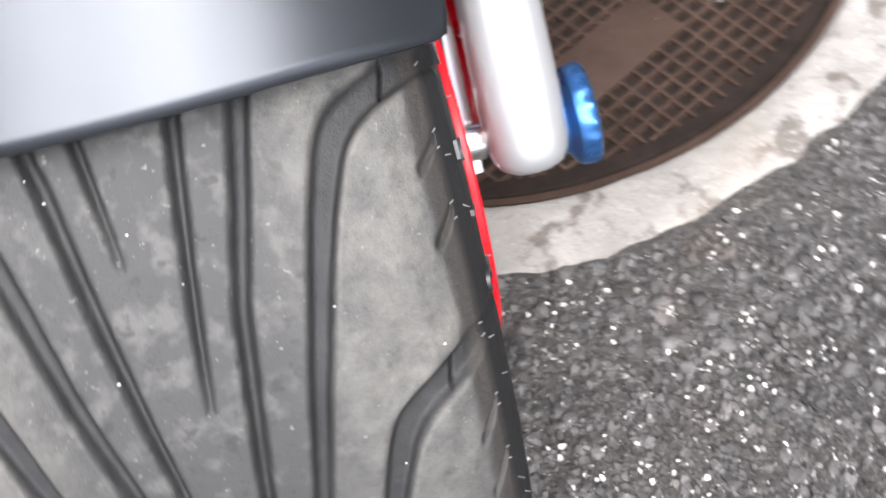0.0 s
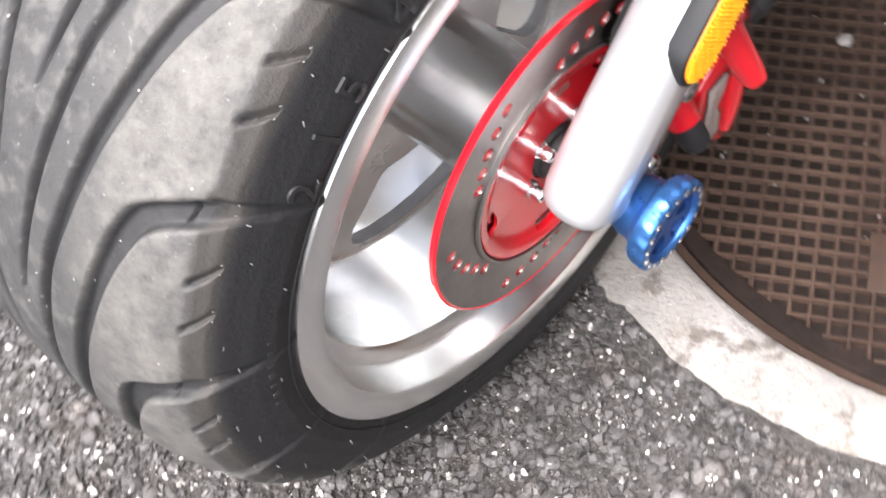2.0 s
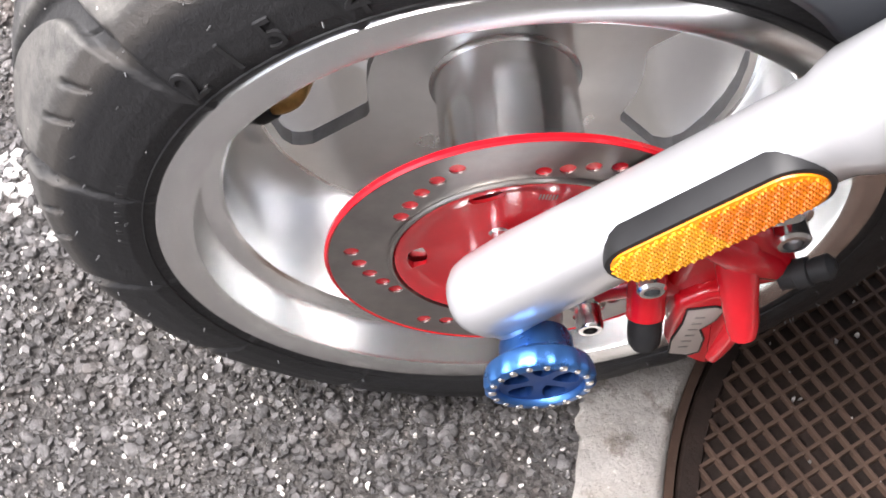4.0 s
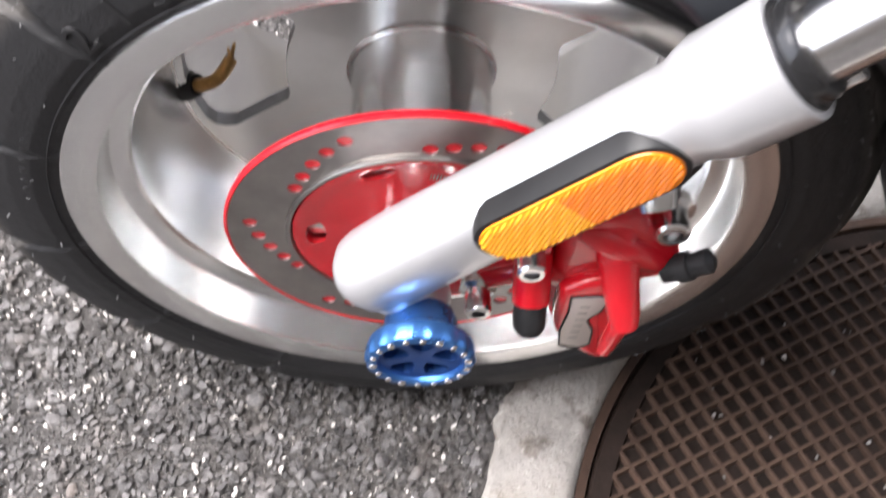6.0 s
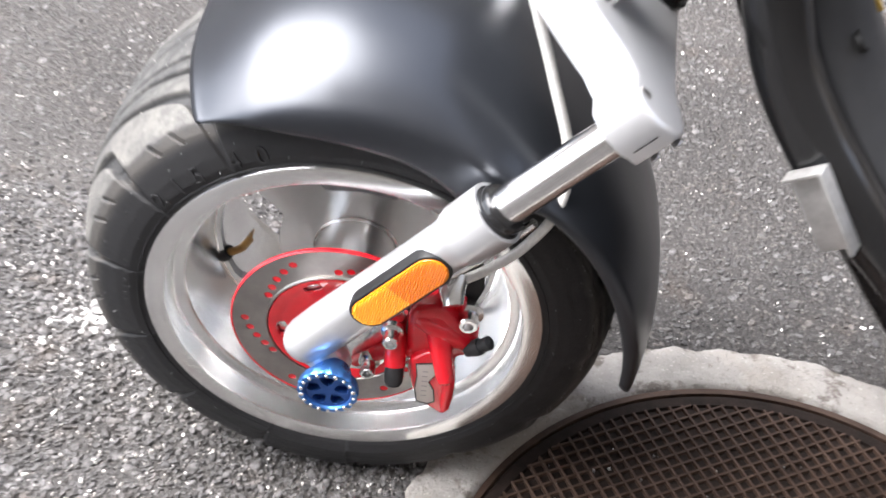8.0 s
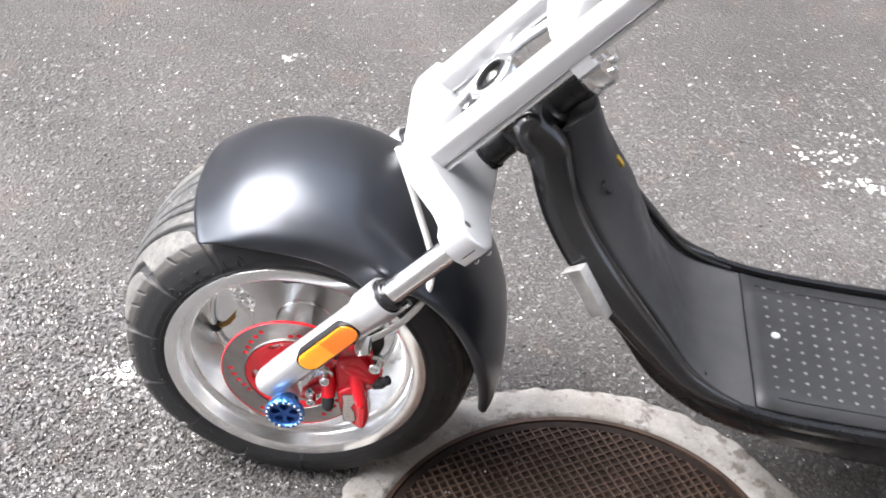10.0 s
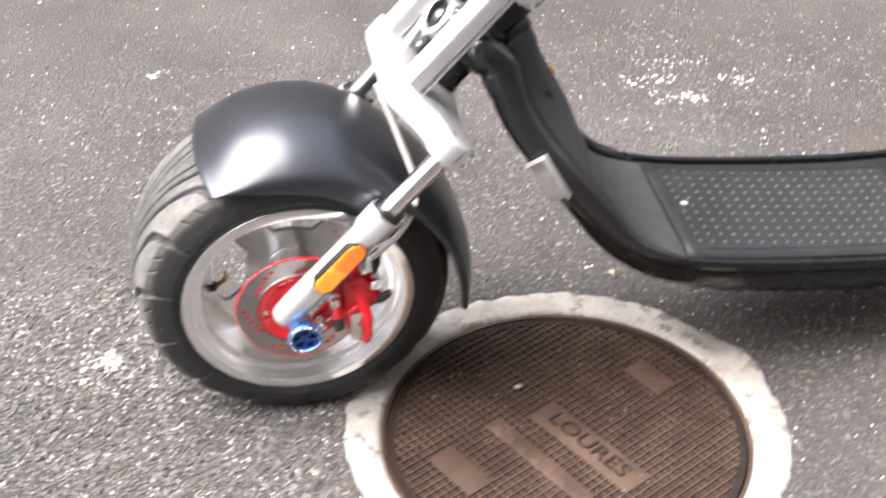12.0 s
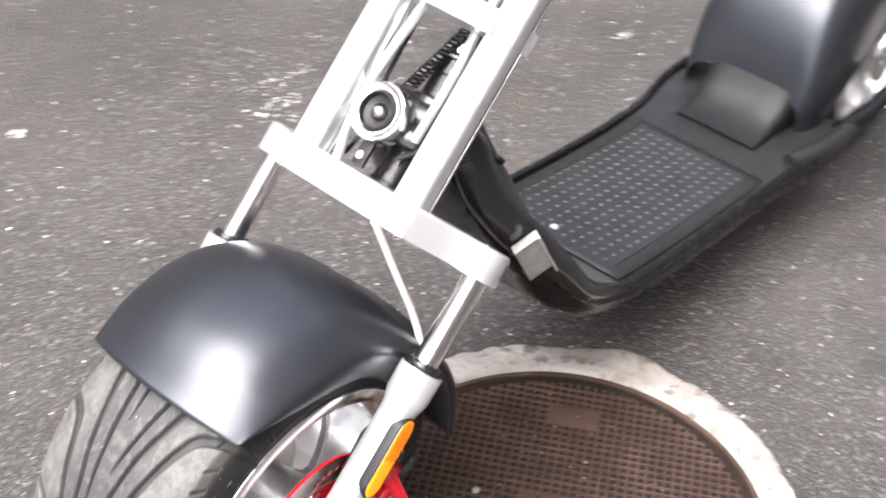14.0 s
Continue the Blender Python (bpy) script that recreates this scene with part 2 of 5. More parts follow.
IRON = material("cast_iron", ((0.039, 0.023, 0.016), (0.064, 0.039, 0.028), 22.0), 0.60, 0.05, spec=0.28,
                spots=[(5.0, 0.48, 0.70, (0.125, 0.080, 0.058), 0.6), (90.0, 0.56, 0.70, (0.04, 0.027, 0.022), 0.6), (420.0, 0.68, 0.74, (0.38, 0.35, 0.32), 0.4)],
                bump=[("noise", 300.0, 0.5, 0.0012)])
DARK_IRON = material("dark_cast_iron", ((0.014, 0.010, 0.008), (0.024, 0.016, 0.013), 60.0), 0.7, 0.0, spec=0.15, bump=[("noise", 300.0, 0.5, 0.0012)])
SMEAR = material("dried_cement_smear", ((0.36, 0.35, 0.335), (0.50, 0.485, 0.465), 30.0), 0.9, bump=[("noise", 300.0, 0.6, 0.001)])
RENDERED_WALL = material("pale_wall_plaster", ((0.21, 0.185, 0.16), (0.27, 0.245, 0.21), 1.2), 0.9, bump=[("noise", 60.0, 0.3, 0.003)])


# ---------------------------------------------------------------- mesh helpers
def part(name, data, mat, parent=None, label="", m=None, sharp=35.0):
    """Links a mesh (verts, faces) or a bmesh as one object, under a thing or a part."""
    me = bpy.data.meshes.new(name)
    if isinstance(data, bmesh.types.BMesh):
        data.to_mesh(me)
        data.free()
    else:
        verts, faces = data
        me.from_pydata([tuple(map(float, v)) for v in verts], [], [tuple(map(int, f)) for f in faces])
        bm = bmesh.new()
        bm.from_mesh(me)
        bmesh.ops.recalc_face_normals(bm, faces=bm.faces)
        bm.to_mesh(me)
        bm.free()
    for one in mat if isinstance(mat, (list, tuple)) else (mat,):
        me.materials.append(one)
    me.shade_smooth()
    me.set_sharp_from_angle(angle=radians(sharp))
    ob = new(name, me)
    if m is not None:
        ob.matrix_basis = m
    if parent:
        ob.parent = parent
    if label:
        tagged(ob, label)
    return ob


def holder(name, parent=None, m=None):
    ob = new(name)
    ob.empty_display_size = 0.05
    if m is not None:
        ob.matrix_basis = m
    if parent:
        ob.parent = parent
    return ob


def join(*meshes):
    verts, faces = [], []
    for v, f in meshes:
        k = len(verts)
        verts += [tuple(p) for p in v]
        faces += [tuple(i + k for i in q) for q in f]
    return verts, faces


def moved(mesh, m):
    return [tuple(m @ Vector(v)) for v in mesh[0]], mesh[1]


def lathe(profile, n=96, closed=False, start=0.0, sweep=360.0):
    """Turns rows of (radius, y) about the y axis. Angles run from +x over +z."""
    full = abs(sweep - 360.0) < 1e-6
    count = n if full else n + 1
    verts, faces, k = [], [], len(profile)
    for i in range(count):
        a = radians(start + sweep * i / n)
        verts += [(r * math.cos(a), y, r * math.sin(a)) for r, y in profile]
    for i in range(n):
        j = (i + 1) % count
        for q in range(k if closed else k - 1):
            s = (q + 1) % k
            faces.append((i * k + q, i * k + s, j * k + s, j * k + q))
    return verts, faces


def tube(points, radii, n=16, caps=True, flat=1.0):
    """A round bar along points. radii: one, or one a point. flat: how the section is squeezed across its second axis."""
    pts = [Vector(p) for p in points]
    radii = [radii] * len(pts) if isinstance(radii, (int, float)) else radii
    verts, faces = [], []
    up = Vector((0, 1, 0))
    for i, p in enumerate(pts):
        d = (pts[min(i + 1, len(pts) - 1)] - pts[max(i - 1, 0)]).normalized()
        side = up.cross(d)
        if side.length < 1e-3:
            side = Vector((1, 0, 0)).cross(d)
        side.normalize()
        up = d.cross(side).normalized()
        for k in range(n):
            a = 2 * math.pi * k / n
            verts.append(p + side * math.cos(a) * radii[i] + up * math.sin(a) * radii[i] * flat)
    for i in range(len(pts) - 1):
        for k in range(n):
            j = (k + 1) % n
            faces.append((i * n + k, i * n + j, (i + 1) * n + j, (i + 1) * n + k))
    if caps:
        faces += [tuple(range(n))[::-1], tuple(range((len(pts) - 1) * n, len(pts) * n))]
    return verts, faces


def spline(points, steps=8):
    """Points on a smooth curve through the given ones."""
    pts = [Vector(p) for p in points]
    out = []
    for i in range(len(pts) - 1):
        a, b, c, d = pts[max(i - 1, 0)], pts[i], pts[i + 1], pts[min(i + 2, len(pts) - 1)]
        for k in range(steps):
            t = k / steps
            out.append(0.5 * ((2 * b) + (c - a) * t + (2 * a - 5 * b + 4 * c - d) * t * t + (3 * b - a - 3 * c + d) * t ** 3))
    return out + [pts[-1]]


def block(size, bevel=0.002, m=None, segments=2):
    bm = bmesh.new()
    bmesh.ops.create_cube(bm, size=1.0)
    bmesh.ops.scale(bm, vec=size, verts=bm.verts)
    if bevel:
        bmesh.ops.bevel(bm, geom=bm.edges[:], offset=bevel, segments=segments, affect="EDGES", profile=0.6)
    if m is not None:
        bmesh.ops.transform(bm, matrix=m, verts=bm.verts)
    return bm


def slab(outline, low, high, bevel=0.0, m=None, segments=2):
    """An outline in x and y, raised from z low to z high."""
    bm = bmesh.new()
    face = bm.faces.new([bm.verts.new((x, y, low)) for x, y in outline])
    up = bmesh.ops.extrude_face_region(bm, geom=[face])
    moved_verts = [g for g in up["geom"] if isinstance(g, bmesh.types.BMVert)]
    bmesh.ops.translate(bm, verts=moved_verts, vec=(0, 0, high - low))
    bmesh.ops.recalc_face_normals(bm, faces=bm.faces)
    if bevel:
        edges = [e for e in bm.edges if all(v in moved_verts for v in e.verts)]
        bmesh.ops.bevel(bm, geom=edges, offset=bevel, segments=segments, affect="EDGES", profile=0.5)
    if m is not None:
        bmesh.ops.transform(bm, matrix=m, verts=bm.verts)
    return bm


def stadium(length, width, n=12):
    r, h = width / 2, length / 2 - width / 2
    pts = [(h + r * math.cos(a), r * math.sin(a)) for a in (-math.pi / 2 + math.pi * k / n for k in range(n + 1))]
    return pts + [(-h - r * math.cos(a), -r * math.sin(a)) for a in (-math.pi / 2 + math.pi * k / n for k in range(n + 1))]


def letters(text, size, depth=0.001):
    """A mesh of one line of writing in the built-in font, centred, in x and y, raised along z."""
    c = bpy.data.curves.new("letters", "FONT")
    c.body, c.size, c.extrude, c.align_x, c.align_y, c.resolution_u = text, size, depth, "CENTER", "CENTER", 3
    ob = bpy.data.objects.new("letters", c)
    scene.collection.objects.link(ob)
    me = bpy.data.meshes.new_from_object(ob.evaluated_get(bpy.context.evaluated_depsgraph_get()))
    out = [tuple(v.co) for v in me.vertices], [tuple(p.vertices) for p in me.polygons]
    bpy.data.objects.remove(ob)
    bpy.data.curves.remove(c)
    bpy.data.meshes.remove(me)
    return out


def screw_head(radius, height, socket=True):
    """A socket cap screw along +y from y = 0 towards -y."""
    p = [(0.0001, 0.0), (radius, 0.0), (radius, -height * 0.85), (radius * 0.88, -height)]
    p += [(radius * 0.55, -height), (radius * 0.5, -height * 0.45), (0.0001, -height * 0.45)] if socket else [(0.0001, -height)]
    return lathe(p, 20)


# ---------------------------------------------------------------- ground
COVER, COVER_R, RING_R = (0.382, -0.221), 0.279, 0.338
NEAR = (-0.64, -0.48, 0.16, 0.28)


def ring_edge(a):
    """The ragged outer edge of the concrete ring at the angle a."""
    return RING_R + 0.004 * math.sin(3 * a + 1.0) + 0.008 * noise.noise((3 * math.cos(a), 3 * math.sin(a), 0.3)) + 0.007 * noise.noise((14 * math.cos(a), 14 * math.sin(a), 2.0)) \
        + 0.020 * math.exp(-((a - 0.30) / 0.13) ** 2)


def build_ground():
    """One sheet that reaches the horizon, with a hole for the manhole; fine near it, coarse far off."""
    n, rows = 240, []
    for k in range(n):
        a = 2 * math.pi * k / n
        a = a - 2 * math.pi if a > math.pi else a
        r0 = ring_edge(a)
        rows.append([(r0 - 0.004, -0.012), (r0, 0.0)] + [(r0 + d, 0.0) for d in (0.05, 0.2, 0.5, 1.2, 3.0, 8.0, 30.0, 120.0, 600.0)])
    verts, faces, w = [], [], len(rows[0])
    for k, row in enumerate(rows):
        a = 2 * math.pi * k / n
        verts += [(COVER[0] + r * math.cos(a), COVER[1] + r * math.sin(a), z) for r, z in row]
    for k in range(n):
        j = (k + 1) % n
        faces += [(k * w + q, j * w + q, j * w + q + 1, k * w + q + 1) for q in range(w - 1)]
    ground = part("ground", (verts, faces), ASPHALT)
    return tagged(ground, "grey coarse asphalt road surface with worn pale stone chips", "road surface", kind="structure")


def chip_field(count, area, sizes, seed, flatness=(0.35, 0.7), sink=0.25, everywhere=False):
    """Angular stone chips half sunk in the bitumen, within an area of x0, y0, x1, y1."""
    g = np.random.default_rng(seed)
    x, y = g.uniform(area[0], area[2], count), g.uniform(area[1], area[3], count)
    keep = np.hypot(x - COVER[0], y - COVER[1]) > (-1.0 if everywhere else RING_R + 0.016)
    x, y = x[keep], y[keep]
    k = len(x)
    phi = (1 + 5 ** 0.5) / 2
    base = np.array([(-1, phi, 0), (1, phi, 0), (-1, -phi, 0), (1, -phi, 0), (0, -1, phi), (0, 1, phi), (0, -1, -phi), (0, 1, -phi), (phi, 0, -1), (phi, 0, 1), (-phi, 0, -1), (-phi, 0, 1)])
    base /= np.linalg.norm(base[0])
    tris = np.array([(0, 11, 5), (0, 5, 1), (0, 1, 7), (0, 7, 10), (0, 10, 11), (1, 5, 9), (5, 11, 4), (11, 10, 2), (10, 7, 6), (7, 1, 8), (3, 9, 4), (3, 4, 2), (3, 2, 6), (3, 6, 8), (3, 8, 9), (4, 9, 5), (2, 4, 11), (6, 2, 10), (8, 6, 7), (9, 8, 1)])
    size = g.uniform(0, 1, k) ** 2.2 * (sizes[1] - sizes[0]) + sizes[0]
    v = base[None] * g.uniform(0.72, 1.25, (k, 12, 1))
    flat = g.uniform(*flatness, k)
    v = v * np.stack([size * g.uniform(0.75, 1.25, k), size * g.uniform(0.6, 1.0, k), size * flat], -1)[:, None]
    tilt = g.uniform(-0.45, 0.45, k)[:, None]
    v = np.stack([v[..., 0] * np.cos(tilt) - v[..., 2] * np.sin(tilt), v[..., 1], v[..., 0] * np.sin(tilt) + v[..., 2] * np.cos(tilt)], -1)
    turn = g.uniform(0, 2 * np.pi, k)[:, None]
    v = np.stack([v[..., 0] * np.cos(turn) - v[..., 1] * np.sin(turn), v[..., 0] * np.sin(turn) + v[..., 1] * np.cos(turn), v[..., 2]], -1)
    v += np.stack([x, y, size * flat * (g.uniform(-0.6, 0.35, k) - sink)], -1)[:, None]
    f = tris[None] + 12 * np.arange(k)[:, None, None]
    return v.reshape(-1, 3), f.reshape(-1, 3)


def flat_chips(count, area, sizes, seed, cloud=False, on_cover=False, sides=5, near=False, power=2.2, relief=0.42, rough=0.22, clumps=0):
    """Worn stones with a flat, slightly tilted top and broken corners. cloud: area is a centre and a spread; on_cover: they lie on the cover."""
    g = np.random.default_rng(seed)
    if cloud:
        x, y = g.normal(area[0], area[2], count), g.normal(area[1], area[3], count)
    else:
        x, y = g.uniform(area[0], area[2], count), g.uniform(area[1], area[3], count)
        if not on_cover:
            # fields fade into one another instead of ending at a line
            fade = 0.04 if near else 0.12
            x, y = x + g.normal(0, fade, count), y + g.normal(0, fade, count)
        if clumps:
            # two in three lie crowded together in small groups
            at = g.integers(0, clumps, count)
            crowded, spread = g.uniform(0, 1, count) < 0.66, g.uniform(0.002, 0.008, clumps)[at]
            x = np.where(crowded, x[at] + g.normal(0, 1, count) * spread, x)
            y = np.where(crowded, y[at] + g.normal(0, 1, count) * spread, y)
    away = np.hypot(x - COVER[0], y - COVER[1])
    keep = away < COVER_R - 0.02 if on_cover else away > RING_R + 0.002
    if not cloud and not on_cover and not near:
        u, w = x + g.normal(0, 0.04, count), y + g.normal(0, 0.04, count)
        keep &= ~((u > NEAR[0]) & (u < NEAR[2]) & (w > NEAR[1]) & (w < NEAR[3]))
    x, y = x[keep], y[keep]
    k = len(x)
    size = g.uniform(0, 1, k) ** power * (sizes[1] - sizes[0]) + sizes[0]
    a = np.arange(sides) * 2 * np.pi / sides + g.uniform(0, 6.28, (k, 1)) + g.uniform(-0.4, 0.4, (k, sides)) * 5 / sides
    r = size[:, None] * (g.uniform(0.66, 1.25, (k, sides)) if sides == 5 else g.uniform(0.82, 1.12, (k, sides)))
    high = g.uniform(0.0012, 0.0036, k) if cloud else size * g.uniform(0.24 * relief, relief, k)
    tilt = g.uniform(-rough, rough, (2, k, 1)) * (0.2 if cloud else 1.0)
    long, turn = g.uniform(0.5, 1.0, (k, 1)), g.uniform(0, 6.28, (k, 1))
    px, py = r * np.cos(a), r * np.sin(a) * long
    px, py = px * np.cos(turn) - py * np.sin(turn), px * np.sin(turn) + py * np.cos(turn)
    loops = [(1.0, -0.002, 0.0), (0.70, 1.0, 1.0)] if sides == 5 else [(1.0, -0.002, 0.0), (0.92, 0.50, 1.0), (0.66, 1.0, 1.0)]
    drop = 0.004 if on_cover else 0.0
    v = np.concatenate([np.stack([x[:, None] + w * px, y[:, None] + w * py, (high[:, None] * h + tilt[0] * px * w + tilt[1] * py * w if m else np.full_like(px, h)) - drop], -1)
                        for w, h, m in loops], 1)
    tris = []
    for q in range(len(loops) - 1):
        for i in range(sides):
            j = (i + 1) % sides
            tris += [(q * sides + i, q * sides + j, (q + 1) * sides + j), (q * sides + i, (q + 1) * sides + j, (q + 1) * sides + i)]
    top = (len(loops) - 1) * sides
    tris = np.array(tris + [(top, top + i, top + i + 1) for i in range(1, sides - 1)])
    f = tris[None] + v.shape[1] * np.arange(k)[:, None, None]
    return v.reshape(-1, 3), f.reshape(-1, 3)


def chips(name, label, mat, fields, rounded=0):
    """All the fields in one mesh; the first few, as many as rounded says, are shaded smooth."""
    verts, faces, smooth, base = [], [], [], 0
    for k, (v, f) in enumerate(fields):
        verts.append(v)
        smooth.append(np.full(len(f), k < rounded))
        faces.append(f + base)
        base += len(v)
    v, f = np.concatenate(verts), np.concatenate(faces)
    me = bpy.data.meshes.new(name)
    me.vertices.add(len(v))
    me.vertices.foreach_set("co", v.astype(np.float32).ravel())
    me.loops.add(3 * len(f))
    me.loops.foreach_set("vertex_index", f.astype(np.int32).ravel())
    me.polygons.add(len(f))
    me.polygons.foreach_set("loop_start", np.arange(0, 3 * len(f), 3, dtype=np.int32))
    me.update(calc_edges=True)
    me.materials.append(mat)
    me.polygons.foreach_set("use_smooth", np.concatenate(smooth))
    return tagged(new(name, me), label, "stone chips", kind="stuff")


def build_manhole():
    """The cast cover: a dish with raised ribs in two directions, plain panels with raised letters, and an outer band."""
    cover = holder("manhole_cover", m=Matrix.Translation((*COVER, 0.0)))
    tagged(cover, "rusty brown round cast iron manhole cover with waffle ribs", "manhole cover")
    z = -0.004
    # floor and outer band are a darker iron than the ribs
    part("plate", lathe([(0.0001, z - 0.0038), (COVER_R - 0.0185, z - 0.0038), (COVER_R - 0.0172, z - 0.0008), (COVER_R - 0.006, z - 0.0003), (COVER_R - 0.0035, z - 0.004)], 160), DARK_IRON, cover,
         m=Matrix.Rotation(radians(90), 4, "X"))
    part("frame", lathe([(COVER_R - 0.0034, z - 0.006), (COVER_R - 0.0022, z + 0.0002), (COVER_R + 0.0036, z + 0.0012), (COVER_R + 0.0050, z - 0.008)], 160), IRON, cover,
         "rusty iron seating ring", m=Matrix.Rotation(radians(90), 4, "X"))
    turn = Matrix.Rotation(radians(GRID_TURN), 4, "Z")
    pitch, half, r = 0.0128, 0.0021, COVER_R - 0.0170
    ribs, n = [], int(r / pitch)
    for axis in (0, 1):
        for i in range(-n, n + 1):
            c = (i + 0.5) * pitch
            reach = math.sqrt(max(0.0, r * r - c * c))
            if reach < 0.01:
                continue
            spans = [(-reach, reach)]
            for x0, x1, y0, y1 in PANELS:
                lo, hi, a0, a1 = (x0, x1, y0, y1) if axis == 1 else (y0, y1, x0, x1)
                if a0 < c < a1:
                    spans = [s for a, b in spans for s in ((a, min(b, lo)), (max(a, hi), b)) if s[1] - s[0] > 0.004]
            for a, b in spans:
                corners = [(a, c - half), (b, c - half), (b, c + half), (a, c + half)]
                tops = [(a, c - half * 0.55), (b, c - half * 0.55), (b, c + half * 0.55), (a, c + half * 0.55)]
                v = [(p, q, z - 0.006) for p, q in corners] + [(p, q, z - 0.0002 + (0.0003 if axis else 0)) for p, q in tops]
                v = [(p, q, h) if axis == 1 else (q, p, h) for p, q, h in v]
                f = [(4, 5, 6, 7), (0, 1, 5, 4), (1, 2, 6, 5), (2, 3, 7, 6), (3, 0, 4, 7)]
                ribs.append((v, f))
    for rib in ribs:
        part("rib", moved(rib, turn), IRON, cover)
    for k, (x0, x1, y0, y1) in enumerate(PANELS):
        bm = block((x1 - x0, y1 - y0, 0.006), 0.001, turn @ Matrix.Translation(((x0 + x1) / 2, (y0 + y1) / 2, z - 0.0028)))
        panel = part("panel", bm, IRON, cover)
        if k == 0:
            part("lettering", moved(letters("LOURES", 0.046, 0.0012), turn @ Matrix.Translation(((x0 + x1) / 2, (y0 + y1) / 2, z + 0.0011)) @ Matrix.Diagonal((1.0, 0.80, 1, 1))), DARK_IRON, panel,
                 "raised cast letters")
        if k == 1:
            bars = []
            for i in range(7):
                x = x0 + 0.018 + i * (x1 - x0 - 0.036) / 6
                bars.append(moved(([(-0.009, -0.010, 0), (0.009, -0.010, 0), (0.009, 0.010, 0), (-0.009, 0.010, 0), (-0.006, -0.008, 0.0012), (0.006, -0.008, 0.0012), (0.006, 0.008, 0.0012), (-0.006, 0.008, 0.0012)],
                                   [(4, 5, 6, 7), (0, 1, 5, 4), (1, 2, 6, 5), (2, 3, 7, 6), (3, 0, 4, 7)]), turn @ Matrix.Translation((x, (y0 + y1) / 2, z + 0.0003))))
            part("worn_lettering", join(*bars), IRON, panel, "worn raised marks")
    n, prof, verts, faces = 540, 17, [], []
    for k in range(n):
        a = 2 * math.pi * k / n
        a = a - 2 * math.pi if a > math.pi else a
        r1, r0 = ring_edge(a) + 0.003, COVER_R + 0.0038
        for q in range(prof):
            t = q / (prof - 1)
            rr = r0 + (r1 - r0) * t
            h = 0.0035 * (1 - abs(2 * t - 1) ** 3) + 0.0018 * noise.noise((40 * rr * math.cos(a), 40 * rr * math.sin(a), 5.0)) + 0.0016 * noise.noise((150 * rr * math.cos(a), 150 * rr * math.sin(a), 3.0))
            h = -0.0045 if q == 0 else (-0.006 if q == prof - 1 else h)
            verts.append((COVER[0] + rr * math.cos(a), COVER[1] + rr * math.sin(a), h))
    for k in range(n):
        j = (k + 1) % n
        faces += [(k * prof + q, j * prof + q, j * prof + q + 1, k * prof + q + 1) for q in range(prof - 1)]
    ring = part("concrete_ring", (verts, faces), CONCRETE, sharp=80)
    tagged(ring, "rough pale stained concrete collar round the manhole", "concrete ring", kind="structure")


GRID_TURN = -62.0
PANELS = [(-0.062, 0.146, -0.018, 0.034), (-0.088, 0.120, -0.088, -0.056), (-0.088, 0.006, -0.200, -0.153), (-0.045, 0.030, 0.170, 0.214)]
build_ground()
build_manhole()


def unseen_wall(name, m, size):
    """A plain wall outside the walk, never in view, added to block sky and shape reflections."""
    wall = part(name, block(size, 0.02, m), RENDERED_WALL)
    return tagged(wall, "unseen plain grey plastered wall, added to shape light and reflections", "wall", kind="structure")


unseen_wall("wall_north", Matrix.Translation((2.0, 5.5, 3.5)), (44.0, 0.4, 7.0))
unseen_wall("wall_south", Matrix.Translation((10.5, -3.4, 5.0)), (27.0, 0.4, 10.0))
unseen_wall("wall_east", Matrix.Translation((21.0, -3.0, 3.0)), (0.4, 17.0, 6.0))

# ---------------------------------------------------------------- scooter
HUB = 0.2385
LEAN = Matrix.Translation((0.0, 0.0003, -0.0055)) @ Matrix.Rotation(math.asin(0.0536), 4, "X")
AXLE = Matrix.Translation((0, 0, HUB))
# the fork's own axes: along the legs, across, and forwards
FORK = Matrix(((0.676, 0, -0.737, -0.02), (0, 1, 0, 0), (0.737, 0, 0.676, 0.262), (0, 0, 0, 1)))
LEG_Y = 0.1495
REAR = Matrix.Translation((1.495, 0, HUB))


def carved(mesh, cutter):
    """The mesh less the cutter."""
    made = []
    for v, f in (mesh, cutter):
        me = bpy.data.meshes.new("carve")
        me.from_pydata([tuple(map(float, p)) for p in v], [], [tuple(map(int, q)) for q in f])
        bm = bmesh.new()
        bm.from_mesh(me)
        bmesh.ops.recalc_face_normals(bm, faces=bm.faces)
        bm.to_mesh(me)
        bm.free()
        ob = bpy.data.objects.new("carve", me)
        scene.collection.objects.link(ob)
        made.append(ob)
    cut = made[0].modifiers.new("cut", "BOOLEAN")
    cut.operation, cut.object, cut.solver = "DIFFERENCE", made[1], "EXACT"
    me = bpy.data.meshes.new_from_object(made[0].evaluated_get(bpy.context.evaluated_depsgraph_get()))
    out = [tuple(v.co) for v in me.vertices], [tuple(p.vertices) for p in me.polygons]
    for ob in made:
        old = ob.data
        bpy.data.objects.remove(ob)
        bpy.data.meshes.remove(old)
    bpy.data.meshes.remove(me)
    return out


# ---- tyre
TYRE_PROFILE = [(0.0, 0.2352), (0.03, 0.2342), (0.055, 0.2312), (0.079, 0.2248), (0.089, 0.2195), (0.0955, 0.2120), (0.0992, 0.2040), (0.1035, 0.1920), (0.1058, 0.1810), (0.1045, 0.1710), (0.1020, 0.1655)]


